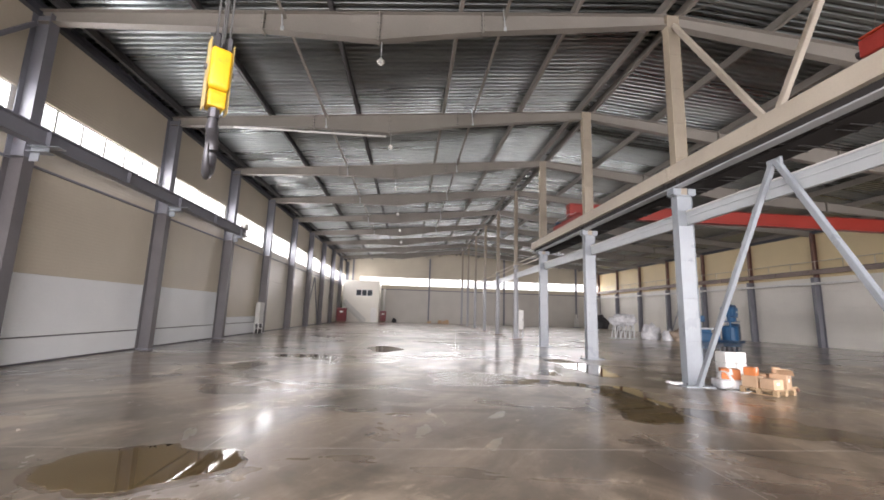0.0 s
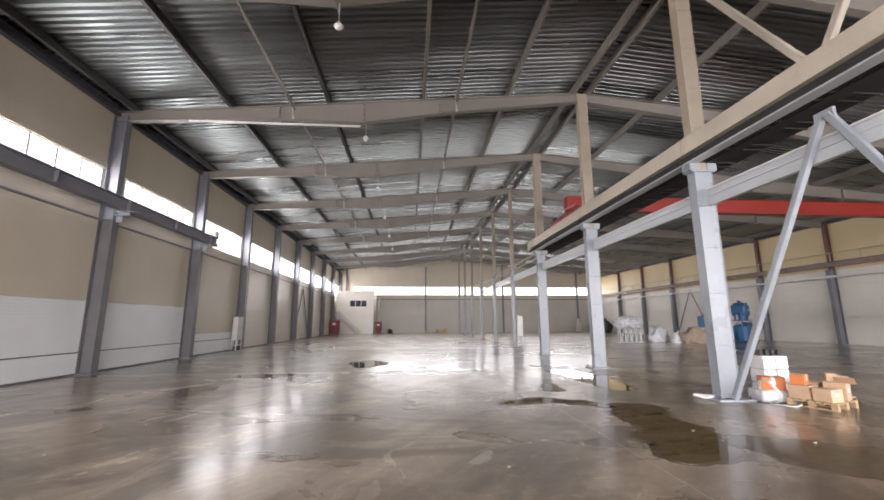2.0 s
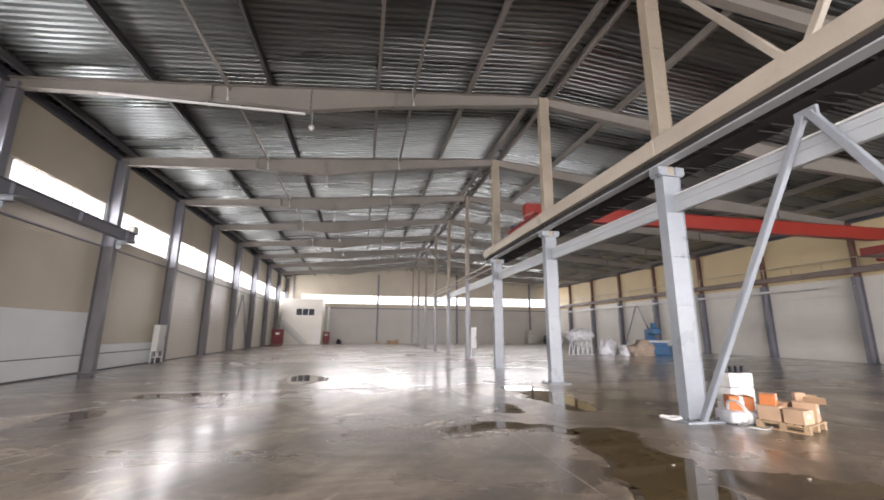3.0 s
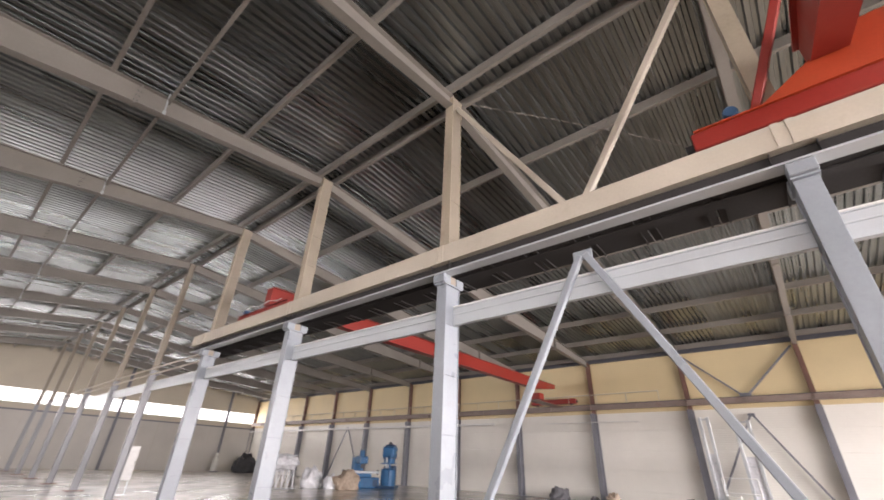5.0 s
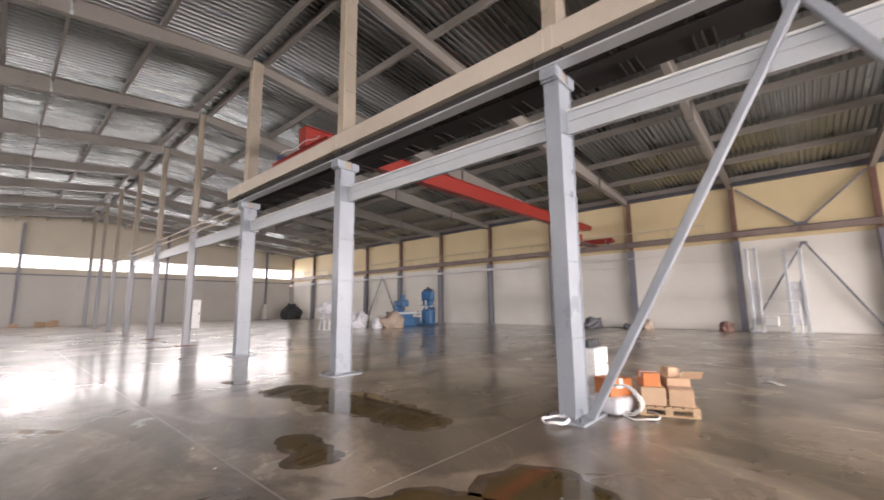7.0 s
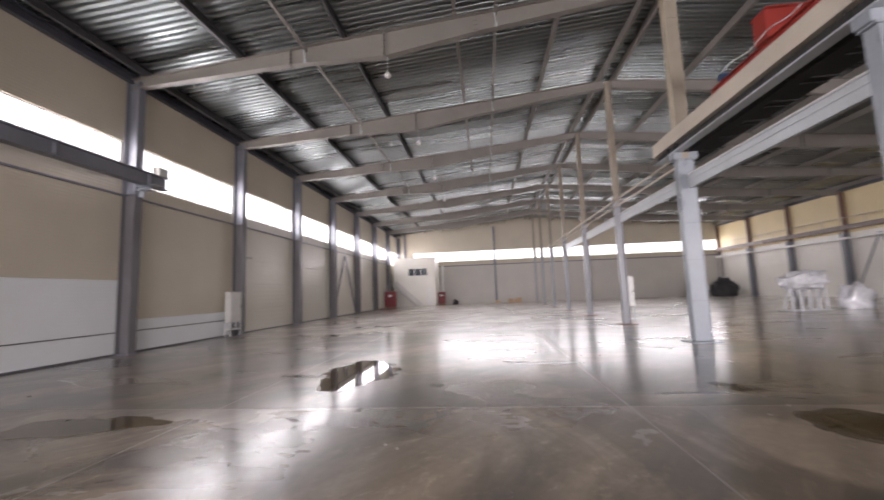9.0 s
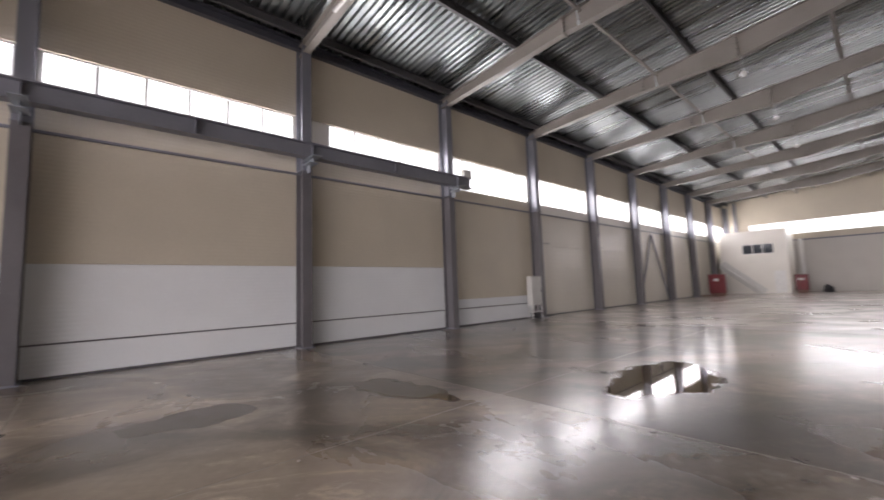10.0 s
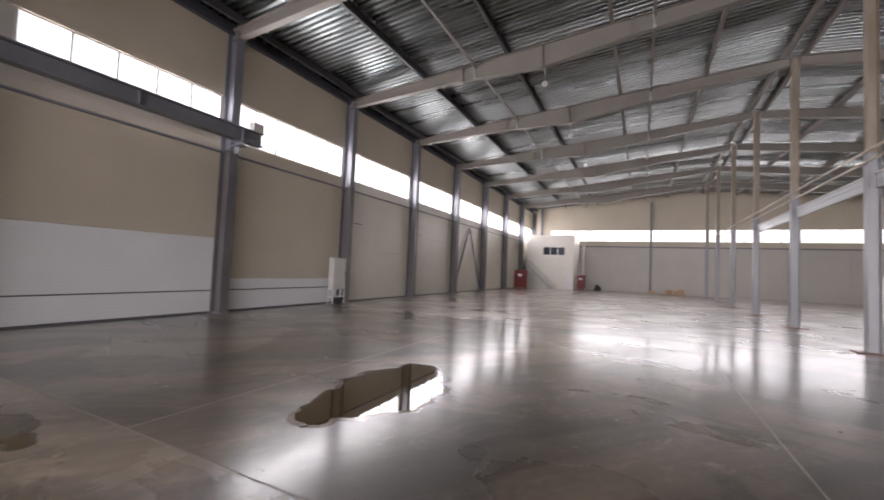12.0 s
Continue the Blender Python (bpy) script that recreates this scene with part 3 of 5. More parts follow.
def middle_beam(side):
    """Deep crane girder: a web coloured dark for shade on a light bottom flange, with a cream channel as its broad top.
    """
    b = thing("crane_runway_beam", XM + side * 0.22, 0, 0, "cream and grey crane runway beam on the middle columns", "crane beam", "middle crane beams")
    y1 = 23.6
    # the far beam's flange gets the shade colour, the near one stays zinc
    part("bottom_flange", boxes((-0.13, 0.13, Y0, y1, 5.42, 5.45)), *((M_ZINC, b, "light zinc-coated bottom flange") if side < 0 else (M_SHADEDSTEEL, b)))
    part("web", boxes((-0.012, 0.012, Y0, y1, 5.45, 5.66)), M_SHADEDSTEEL, b, "grey web coloured near-black for shade")
    o, i = sorted((side * 0.13, side * 0.15))
    part("top_channel", boxes((o, i, Y0, y1, 5.66, 6.06), (*sorted((side * 0.13, -side * 0.16)), Y0, y1, 6.04, 6.06), (*sorted((side * 0.13, -side * 0.16)), Y0, y1, 5.66, 5.68)), M_CREAMSTEEL, b, "cream top channel")
    for y in GRID[:6]:
        for d in (-0.08, 0.08):
            part("joint_plate", boxes((*sorted((side * 0.151, side * 0.165)), y + d - 0.045, y + d + 0.045, 5.655, 6.065)), M_CREAMSTEEL, b)
        part("bearing", rounded(-0.12, 0.12, y - 0.15, y + 0.15, 5.231, 5.419, 0.01, 1), M_BLUEGREY, b, "grey bearing block")
        for d in (-0.25, 0.25):
            part("web_stiffener", boxes((-0.1, 0.1, y + d - 0.006, y + d + 0.006, 5.45, 5.66)), M_SHADEDSTEEL, b)
    part("rail", boxes((-0.03, 0.03, Y0, y1, 6.06, 6.12)), M_DARKSTEEL, b, "dark steel crane rail")
    return b


middle_beam(-1)
middle_beam(1)
walkway = thing("crane_walkway", XM, 0, 5.46, "ribbed steel decking between the two crane beams, coloured dark for shade", "walkway")
for k in range(31):
    y = Y0 + 0.02 + k
    # decking underside carries the same painted shade as the webs
    part("deck_plate", boxes((-0.2, 0.2, y, y + 0.98, 0, 0.012), (-0.2, 0.2, y + 0.1, y + 0.13, -0.03, -0.001), (-0.2, 0.2, y + 0.85, y + 0.88, -0.03, -0.001)), M_SHADEDSTEEL, walkway)
    part("deck_plate", boxes((0.36, 0.9, y, y + 0.98, 0, 0.012), (0.36, 0.9, y + 0.1, y + 0.13, -0.03, -0.001), (0.36, 0.9, y + 0.85, y + 0.88, -0.03, -0.001)), M_SHADEDSTEEL, walkway)
i_beam(XE - 0.62, Y0, Y1, 5.5, 5.82, 0.22, M_RUNWAY, "crane_runway_beam", "rust-brown crane runway beam along the cream wall")


def strut_beam(y0, y1):
    """Zinc-coated channel pair between two columns."""
    b = thing("column_strut", XM + 0.12, (y0 + y1) / 2, 4.36, "zinc-coated steel channel strut between columns", "strut", "column struts")
    h = (y1 - y0) / 2 - 0.14
    part("web", boxes((-0.1, -0.09, -h, h, 0, 0.35)), M_ZINC, b)
    part("flange", boxes((-0.09, 0.0, -h, h, 0, 0.012)), M_ZINC, b)
    part("flange", boxes((-0.13, 0.0, -h, h, 0.351, 0.362)), M_ZINC, b)
    part("lip", rounded(-0.118, -0.101, -h, h, 0.2, 0.23, 0.006, 1), M_ZINC, b)
    part("cable", tubes([((-0.1, -h, 0.386), (-0.1, h, 0.386), 0.023)], 8), M_PLASTIC, b, "white cable along the top")
    return b


sb = strut_beam(GRID[0], GRID[1])
for i in range(1, 8):
    copy_thing(sb, pose(XM + 0.12, GRID[i] + 3, 4.36))
for z in (5.3, 5.02):
    single("pipe", tubes([((0, 22.6, 0), (0, 52.5, 0), 0.035)], 8), M_CREAMSTEEL, "thin cream pipe along the slim columns", "pipe", "column pipes", at=(XM - 0.2, 0, z))


def v_brace(y, x, z_top, half, w, mat, label, group):
    b = thing("brace", x, y, 0, label, "brace", group)
    part("diagonal", strut((0, -half, 0.05), (0, -0.05, z_top), w, w, (1, 0, 0)), mat, b)
    part("diagonal", strut((0, half, 0.05), (0, 0.05, z_top), w, w, (1, 0, 0)), mat, b)
    part("gusset", boxes((-0.03, 0.03, -0.16, 0.16, z_top - 0.08, z_top + 0.08)), mat, b)
    return b


v_brace(7.5, XM - 0.05, 5.08, 2.72, 0.115, M_BLUEGREY, "light grey inverted V brace between two columns", "middle braces")
b2 = thing("brace", XM, 7.5, 0, "cream diagonal braces above the crane beam", "brace")
part("diagonal", strut((0, 2.85, 10.55), (0, 0.15, 6.15), 0.13, 0.13, (1, 0, 0)), M_CREAMSTEEL, b2)
part("diagonal", strut((0, -2.85, 10.55), (0, -0.15, 6.15), 0.13, 0.13, (1, 0, 0)), M_CREAMSTEEL, b2)
v_brace(43.5, XW + 0.15, 5.0, 2.75, 0.1, M_WALLCOL, "dark grey V brace on the panel wall", "wall braces")
v_brace(7.5, XW + 0.3, 5.3, 2.75, 0.12, M_WALLCOL, "dark grey inverted V brace on the panel wall", "wall braces")
v_brace(7.5, XE - 0.3, 4.9, 2.75, 0.1, M_WALLCOL, "grey inverted V brace on the cream wall", "wall braces")
v_brace(43.5, XE - 0.3, 4.9, 2.75, 0.1, M_WALLCOL, "grey inverted V brace on the cream wall", "wall braces")


def upper_brace(x, z0, z1, mat, label):
    b = thing("upper_brace", x, 7.5, 0, label, "brace", "upper wall braces")
    for s in (-1, 1):
        part("diagonal", strut((0, s * 0.15, z0), (0, s * 2.8, z1), 0.1, 0.1, (1, 0, 0)), mat, b)
    part("gusset", boxes((-0.02, 0.02, -0.3, 0.3, z0 - 0.1, z0 + 0.1)), mat, b)
    return b


upper_brace(XW + 0.2, 5.85, 8.9, M_WALLCOL, "dark grey V brace above the wall crane beam")
upper_brace(XE - 0.2, 6.0, 8.5, M_WALLCOL, "grey V brace on the yellow panels")


rods = thing("roof_bracing", 0, 0, 0, "thin grey tie rods crossing under the roof deck", "tie rods")
for xa, xb in ((XM + 0.1, 10.9), (10.9, 14.3)):
    for ya, yb in ((10.4, 7.5), (4.6, 7.5)):
        p, q = (xa, ya if xa < 9 else yb), (xb, yb if xa < 9 else ya)
        part("rod", tubes([((p[0], p[1], roof_z(p[0]) - 0.03), (q[0], q[1], roof_z(q[0]) - 0.03), 0.012)], 6), M_RAFTER, rods)

for x, name in ((XW + 0.02, "west"), (XE - 0.2, "east")):
    single("eave_beam", boxes((0, 0.18, Y0, Y1, 0, 0.02), (0, 0.02, Y0, Y1, 0.02, 0.3), (0.0, 0.18, Y0, Y1, 0.3, 0.32)), M_DARKEAVE, "dark grey eaves channel along the wall head", "eaves beam", "eaves beams",
           at=(x, 0, roof_z(x + 0.1) - 0.13))


# ---- overhead crane with hook, west bay ----
def crane(y, xa, xb, z, zb, mat, mat2, label, depth, tapers, mast):
    c = thing("overhead_crane", 0, y, z, label, "crane")
    n = 1 if xb > xa else -1
    bm = bmesh.new()
    rows = []
    for x, d in ((xa, depth * (0.4 if tapers[0] else 1)), (xa + n * (tapers[0] + 0.01), depth), (xb - n * tapers[1], depth), (xb, depth * 0.4)):
        rows.append([bm.verts.new((x, oy, oz)) for oy, oz in ((-0.2, 1.25 - d), (0.2, 1.25 - d), (0.2, 1.25), (-0.2, 1.25))])
    bm.faces.new(rows[0])
    bm.faces.new(rows[-1][::-1])
    for a, b in zip(rows, rows[1:]):
        for i in range(4):
            bm.faces.new((a[i], b[i], b[(i + 1) % 4], a[(i + 1) % 4]))
    part("girder", bm, mat, c)
    part("girder_flange", boxes((min(xa, xb), max(xa, xb), -0.27, 0.27, 1.25, 1.28)), mat, c)
    for x, dz in ((xa, 0), (xb, zb)):
        car = part("end_carriage", rounded(x - 0.14, x + 0.14, -1.75, 1.75, dz + 0.1, dz + 0.42, 0.02, 1), mat, c)
        part("edge_strip", boxes((x - 0.17, x + 0.17, -1.7, 1.7, dz + 0.421, dz + 0.44)), mat2, car)
        for s in (-1, 1):
            part("wheel", tubes([((x - 0.07, s * 1.35, dz + 0.16), (x + 0.07, s * 1.35, dz + 0.16), 0.155)], 20), M_DARKSTEEL, car)
            part("buffer", tubes([((x, s * 1.75, dz + 0.24), (x, s * 1.86, dz + 0.24), 0.07)], 14), M_BLACK, car)
        bm = bmesh.new()
        for ox in (-0.15, 0.14):
            f = [bm.verts.new((x + ox, oy, oz)) for oy, oz in ((-1.3, dz + 0.44), (0.85, dz + 0.44), (-0.3, 1.22), (-0.8, 1.22))]
            g = [bm.verts.new((v.co.x + 0.012, v.co.y, v.co.z)) for v in f]
            bm.faces.new(f)
            bm.faces.new(g[::-1])
            for i in range(4):
                bm.faces.new((f[i], f[(i + 1) % 4], g[(i + 1) % 4], g[i]))
        if mast:
            part("gusset_plate", bm, mat2, c)
        else:
            bm.free()
        part("motor", tubes([((x + 0.16, 1.2, dz + 0.52), (x - 0.16, 1.2, dz + 0.52), 0.1)], 18), M_MOTORBLUE, c, "blue drive motor")
        part("motor_cover", tubes([((x - 0.16, 1.2, dz + 0.52), (x - 0.2, 1.2, dz + 0.52), 0.085)], 18), M_MOTORBLUE, c)
    if mast:
        part("mast", strut((xa, 0.95, 0.42), (xa - 0.5, 0.0, 2.5), 0.12, 0.12, (1, 0, 0)), mat, c)
    # cable hanging in a loop along the carriage
    bm = bmesh.new()
    pts = [Vector((xa - n * 0.17, 1.1 - 0.22 * k, 0.62 + 0.05 * math.sin(k * 1.1) - 0.006 * k)) for k in range(12)]
    for a, b in zip(pts, pts[1:]):
        tube(bm, a, b, 0.014, 6)
    part("cable", bm, M_PLASTIC, c, "white supply cable")
    return c


crane(3.75, XM - 0.22, XW + 0.82, 6.0, -0.1, M_RED, M_ORANGE, "red and orange overhead crane spanning the west bay", 0.95, (2.2, 2.2), True)
far = crane(19.25, XM + 0.22, XE - 0.62, 6.1, -0.2, M_RED, M_RED, "red overhead travelling crane spanning the east bay", 0.62, (0, 3.0), False)
part("hoist", rounded(27.6, 28.3, -0.6, 0.5, -0.15, 0.28, 0.04, 2), M_RED, far)
part("hoist_motor", tubes([((27.9, -0.5, 0.05), (27.9, 0.5, 0.05), 0.2)], 18), M_MOTORBLUE, far, "blue hoist motor")
part("walkway", boxes((26.0, 30.2, -1.1, -0.35, -0.42, -0.39)), M_RUST, far)


def hook_block():
    h = thing("crane_hook", -2.5, 4.72, 4.75, "yellow crane hook block with a dark forged hook on wire ropes", "crane hook", rz=-20)
    for k, (x, y) in enumerate(((-0.07, 0.05), (-0.02, -0.05), (0.04, 0.05), (0.08, -0.05))):
        part("rope", tubes([((x * 0.9, y, 0), (x, y, 4.2), 0.014)], 8), M_ROPE, h)
    bm = rounded(-0.13, 0.13, -0.11, 0.11, -0.26, 0.12, 0.05, 3)
    smooth(part("sheave_cover", bm, M_SIGNALYELLOW, h))
    part("lower_block", rounded(-0.11, 0.11, -0.09, 0.09, -0.42, -0.265, 0.03, 2), M_SIGNALYELLOW, h, "pale yellow lower block")
    for s in (-1, 1):
        part("side_plate", rounded(s * 0.14 - 0.006, s * 0.14 + 0.006, -0.07, 0.07, -0.44, 0.2, 0.004, 1), M_HOOKPLATE, h, "scratched pale yellow side plate")
        part("pin", tubes([((s * 0.12, 0, -0.06), (s * 0.175, 0, -0.06), 0.03)], 12), M_DARKSTEEL, h)
    part("rope_guard", boxes((-0.1, -0.05, -0.08, 0.08, 0.12, 0.24), (0.05, 0.1, -0.08, 0.08, 0.12, 0.24)), M_DARKSTEEL, h)
    part("nut", tubes([((0, 0, -0.5), (0, 0, -0.42), 0.07)], 8), M_DARKSTEEL, h)
    bm = bmesh.new()
    pts = []
    for k in range(22):
        a = radians(90 - 275 * k / 21)
        r = 0.15
        pts.append((Vector((0.4 * r * math.cos(a), 0.9 * r * math.cos(a), -0.78 + r * 1.3 * math.sin(a))), 0.078 * (1 - 0.72 * max(0, k - 10) / 11)))
    pts.insert(0, (Vector((0, 0, -0.48)), 0.05))
    rings = []
    for i, (p, r) in enumerate(pts):
        q = pts[min(i + 1, len(pts) - 1)][0] - pts[max(i - 1, 0)][0]
        m = q.to_track_quat("Z", "Y").to_matrix()
        rings.append([bm.verts.new(p + m @ Vector((r * math.cos(t * math.tau / 12), r * math.sin(t * math.tau / 12), 0))) for t in range(12)])
    for a, b in zip(rings, rings[1:]):
        for i in range(12):
            bm.faces.new((a[i], a[(i + 1) % 12], b[(i + 1) % 12], b[i]))
    bm.faces.new(rings[0])
    bm.faces.new(rings[-1][::-1])
    smooth(part("hook", bm, M_DARKSTEEL, h, "dark forged steel hook"), 60)
    part("safety_latch", strut((0.02, 0.03, -0.6), (0.06, 0.14, -0.78), 0.03, 0.012), M_ZINC, h)
    return h


hk = hook_block()
hk.matrix_world = pose(-1.49, 2.87, 3.5, 0, 0, 38) @ Matrix.Diagonal((0.55, 0.72, 0.86, 1))
trolley = thing("crane_trolley", -1.49, 3.4, 6.7, "dark green hoist trolley hanging on the crane girder", "hoist trolley")
part("frame", boxes((-0.5, 0.5, -0.85, 0.14, 0.2, 0.28), (-0.5, -0.42, -0.85, 0.14, 0.28, 0.5), (0.42, 0.5, -0.85, 0.14, 0.28, 0.5)), M_DARKSTEEL, trolley)
part("drum", tubes([((-0.4, -0.5, 0.42), (0.4, -0.5, 0.42), 0.16)], 20), M_DARKSTEEL, trolley)
part("sheave_plate", boxes((-0.2, 0.2, -0.7, -0.38, 0.1, 0.2)), M_TARP, trolley)


# ---- roof lamps and fittings ----
def pendant(x, y, z):
    p = thing("pendant_lamp", x, y, z, "small unlit white pendant lamp on a rafter bracket", "lamp", "roof lamps")
    part("stem", tubes([((0, 0, 0.1), (0, 0, 0.62), 0.015)], 8), M_ZINC, p)
    bm = tube(bmesh.new(), (0, 0, 0), (0, 0, 0.1), 0.12, 20, 0.05)
    part("shade", bm, M_PLASTIC, p)
    smooth(part("bulb", (lambda b: (bmesh.ops.create_uvsphere(b, u_segments=14, v_segments=8, radius=0.085, matrix=Matrix.Translation((0, 0, -0.02))), b)[1])(bmesh.new()), M_PLASTIC, p, "frosted bulb"))
    return p


pl = pendant(-1.1, 10.5, roof_z(-1.1) - 0.88 - 0.62)
for y in GRID[4:9]:
    copy_thing(pl, pose(-1.1, y, roof_z(-1.1) - 1.5))


def tube_light(x0, x1, y):
    t = thing("tube_light", (x0 + x1) / 2, y, 0, "long unlit white cable trunking under a rafter", "trunking", "rafter trunking")
    z = roof_z(x0) - 0.52
    part("body", strut((x0 - (x0 + x1) / 2, -0.17, z), (x1 - (x0 + x1) / 2, -0.17, z + 0.0), 0.08, 0.06), M_PLASTIC, t)
    for f in (0.1, 0.5, 0.9):
        x = x0 + (x1 - x0) * f - (x0 + x1) / 2
        part("clip", boxes((x - 0.02, x + 0.02, -0.2, 0.02, z + 0.03, z + 0.07)), M_ZINC, t)
    return t


tube_light(-7.6, -1.3, 16.5)
single("cable_box", rounded(-0.12, 0.12, -0.2, 0.2, 0, 0.34, 0.015, 1), M_GREYBOX, "grey end stop box on the wall crane beam", "end stop", at=(XW + 0.82, 23.05, 6.0))


def drop_bracket(x, y):
    b = thing("roof_bracket", x, y, roof_z(x), "light grey bracket beside a rafter", "bracket", "roof brackets")
    part("arm", strut((0, -0.14, -0.55), (-0.06, -0.14, 0.1), 0.05, 0.03), M_ZINC, b)
    part("plate", boxes((-0.04, 0.04, -0.155, -0.125, -0.62, -0.5)), M_ZINC, b)


for x in (-3.85, 2.45):
    for y in GRID[2:9]:
        drop_bracket(x, y)


# ---- west wall: electric cabinet, barrier tubes ----
cab = thing("electric_cabinet", XW + 0.34, 28.0, 0, "pale grey electric cabinet on a short white stand", "cabinet")
part("body", rounded(-0.14, 0.14, -0.42, 0.42, 0.62, 2.02, 0.012, 1), M_GREYBOX, cab)
dr = part("door", rounded(0.141, 0.16, -0.4, 0.4, 0.64, 2.0, 0.006, 1), M_GREYBOX, cab)
part("handle", boxes((0.161, 0.18, 0.3, 0.33, 1.25, 1.4)), M_BLACK, dr, "black latch")
for a in (-0.14, 0.1):
    for b in (-0.4, 0.36):
        part("leg", boxes((a, a + 0.04, b, b + 0.04, 0, 0.62)), M_PLASTIC, cab)
part("stand_rail", boxes((-0.14, 0.14, -0.4, 0.4, 0.28, 0.32)), M_PLASTIC, cab)
part("cable_box", rounded(-0.1, 0.12, -0.2, 0.15, 0.0, 0.27, 0.01, 1), M_BLACK, cab, "black cable entry box")


def door_bar(y):
    b = thing("door_latch", XW + 0.06, y, 3.75, "thin dark latch bar on a panel door", "latch", "panel door latches")
    part("bar", tubes([((0, 0.2, 0), (0, 1.3, 0), 0.018)], 8), M_DARKSTEEL, b)
    part("bracket", boxes((-0.03, 0.02, 0.15, 0.22, -0.05, 0.05)), M_DARKSTEEL, b)


door_bar(28.6)
door_bar(34.6)


# ---- middle row: pallet with cartons ----
def pallet(x, y, rz, length=1.2, width=0.8):
    p = thing("pallet", x, y, 0, "pale wooden pallet on the wet floor", "pallet", rz=rz)
    for k in range(7):
        yy = -width / 2 + k * (width - 0.09) / 6
        part("deck_board", rounded(-length / 2, length / 2, yy, yy + 0.09, 0.122, 0.144, 0.004, 1), M_WOOD, p)
    for xx in (-length / 2, -0.05, length / 2 - 0.1):
        part("stringer", rounded(xx, xx + 0.1, -width / 2, width / 2, 0.1, 0.121, 0.004, 1), M_WOOD, p)
        part("bottom_board", rounded(xx, xx + 0.1, -width / 2, width / 2, 0, 0.022, 0.004, 1), M_WOOD, p)
        for yy in (-width / 2, -0.05, width / 2 - 0.1):
            part("block", rounded(xx, xx + 0.1, yy, yy + 0.1, 0.022, 0.1, 0.004, 1), M_WOOD, p)
    return p


def carton(x, y, z, w, d, h, rz, mat=M_CARD, open_top=False, label="brown cardboard carton on the pallet", tilt=0):
    c = thing("carton", x, y, z, label, "box", "cartons")
    c.matrix_world = pose(x, y, z, tilt, 0, rz)
    part("body", rounded(-w / 2, w / 2, -d / 2, d / 2, 0, h, 0.012, 2), mat, c)
    part("tape", boxes((-0.03, 0.03, -d / 2 - 0.002, d / 2 + 0.002, h - 0.08, h + 0.003)), M_SACK if mat is M_CARD else M_PLASTIC, c)
    part("printed_label", boxes((-w * 0.2, w * 0.1, -d / 2 - 0.003, -d / 2, h * 0.45, h * 0.7)), M_PLASTIC, c, "white paper label")
    if open_top:
        part("flap", strut((-w / 2, -d / 2, h), (-w / 2 - 0.12, -d / 2, h + 0.12), 0.008, d * 0.9, (0, 1, 0)), mat, c)
        part("flap", strut((w / 2, 0, h), (w / 2 + 0.07, 0, h + 0.1), d * 0.9, 0.008), mat, c)
    return c


PX, PY, PR = 8.92, 9.6, 22
pallet(PX, PY, PR, 0.86, 0.8)
pm = pose(PX, PY, 0, 0, 0, PR)


def on_pallet(u, v, z, *rest, **more):
    q = pm @ Vector((u, v, z))
    return carton(q.x, q.y, q.z, *rest, **more)


on_pallet(-0.22, 0.2, 0.146, 0.36, 0.34, 0.26, PR + 4)
on_pallet(-0.23, -0.2, 0.146, 0.34, 0.32, 0.24, PR - 8)
on_pallet(0.2, -0.2, 0.146, 0.36, 0.34, 0.34, PR + 9, open_top=True)
on_pallet(0.19, 0.2, 0.146, 0.34, 0.34, 0.3, PR + 3)
on_pallet(0.2, -0.12, 0.488, 0.19, 0.16, 0.15, PR + 32)
on_pallet(-0.22, 0.22, 0.408, 0.3, 0.24, 0.2, PR + 10, mat=M_ORANGEBOX, label="orange carton with a white label on the pile")
q = pm @ Vector((0.9, -0.05, 0))
bd = thing("timber_plank", q.x, q.y, 0.001, "loose timber plank propped beside the pallet", "plank", rz=PR + 6)
part("plank", strut((-0.42, 0, 0.09), (0.5, 0, 0.07), 0.1, 0.035), M_WOOD, bd)
part("support_block", rounded(0.32, 0.46, -0.09, 0.09, 0, 0.052, 0.005, 1), M_RUST, bd, "reddish wooden block")
part("support_block", rounded(-0.4, -0.3, -0.09, 0.09, 0, 0.07, 0.005, 1), M_WOOD, bd)
carton(8.45, 10.2, 0.242, 0.42, 0.36, 0.26, -30, mat=M_ORANGEBOX, label="torn orange carton on a film-wrapped bundle")
smooth(single("wrapped_parcel", rounded(-0.36, 0.34, -0.26, 0.26, 0, 0.24, 0.07, 3), M_WRAP, "film-wrapped white bundle beside the column", "bundle", at=(8.45, 10.2, 0), rz=-10))
crate = thing("canister_stack", 8.95, 10.74, 0, "stacked white plastic canisters with dark caps", "canisters")
for k in range(3):
    for j in range(2):
        can = part("canister", rounded(-0.3 + j * 0.31, 0.0 + j * 0.31, -0.2, 0.2, 0.3 * k, 0.3 * k + 0.295, 0.035, 2), M_PLASTIC, crate)
        smooth(can)
for j in range(4):
    part("cap", tubes([((-0.22 + 0.15 * j, -0.05, 0.895), (-0.22 + 0.15 * j, -0.05, 1.03), 0.055)], 12), M_BLACK, crate, "black cap")


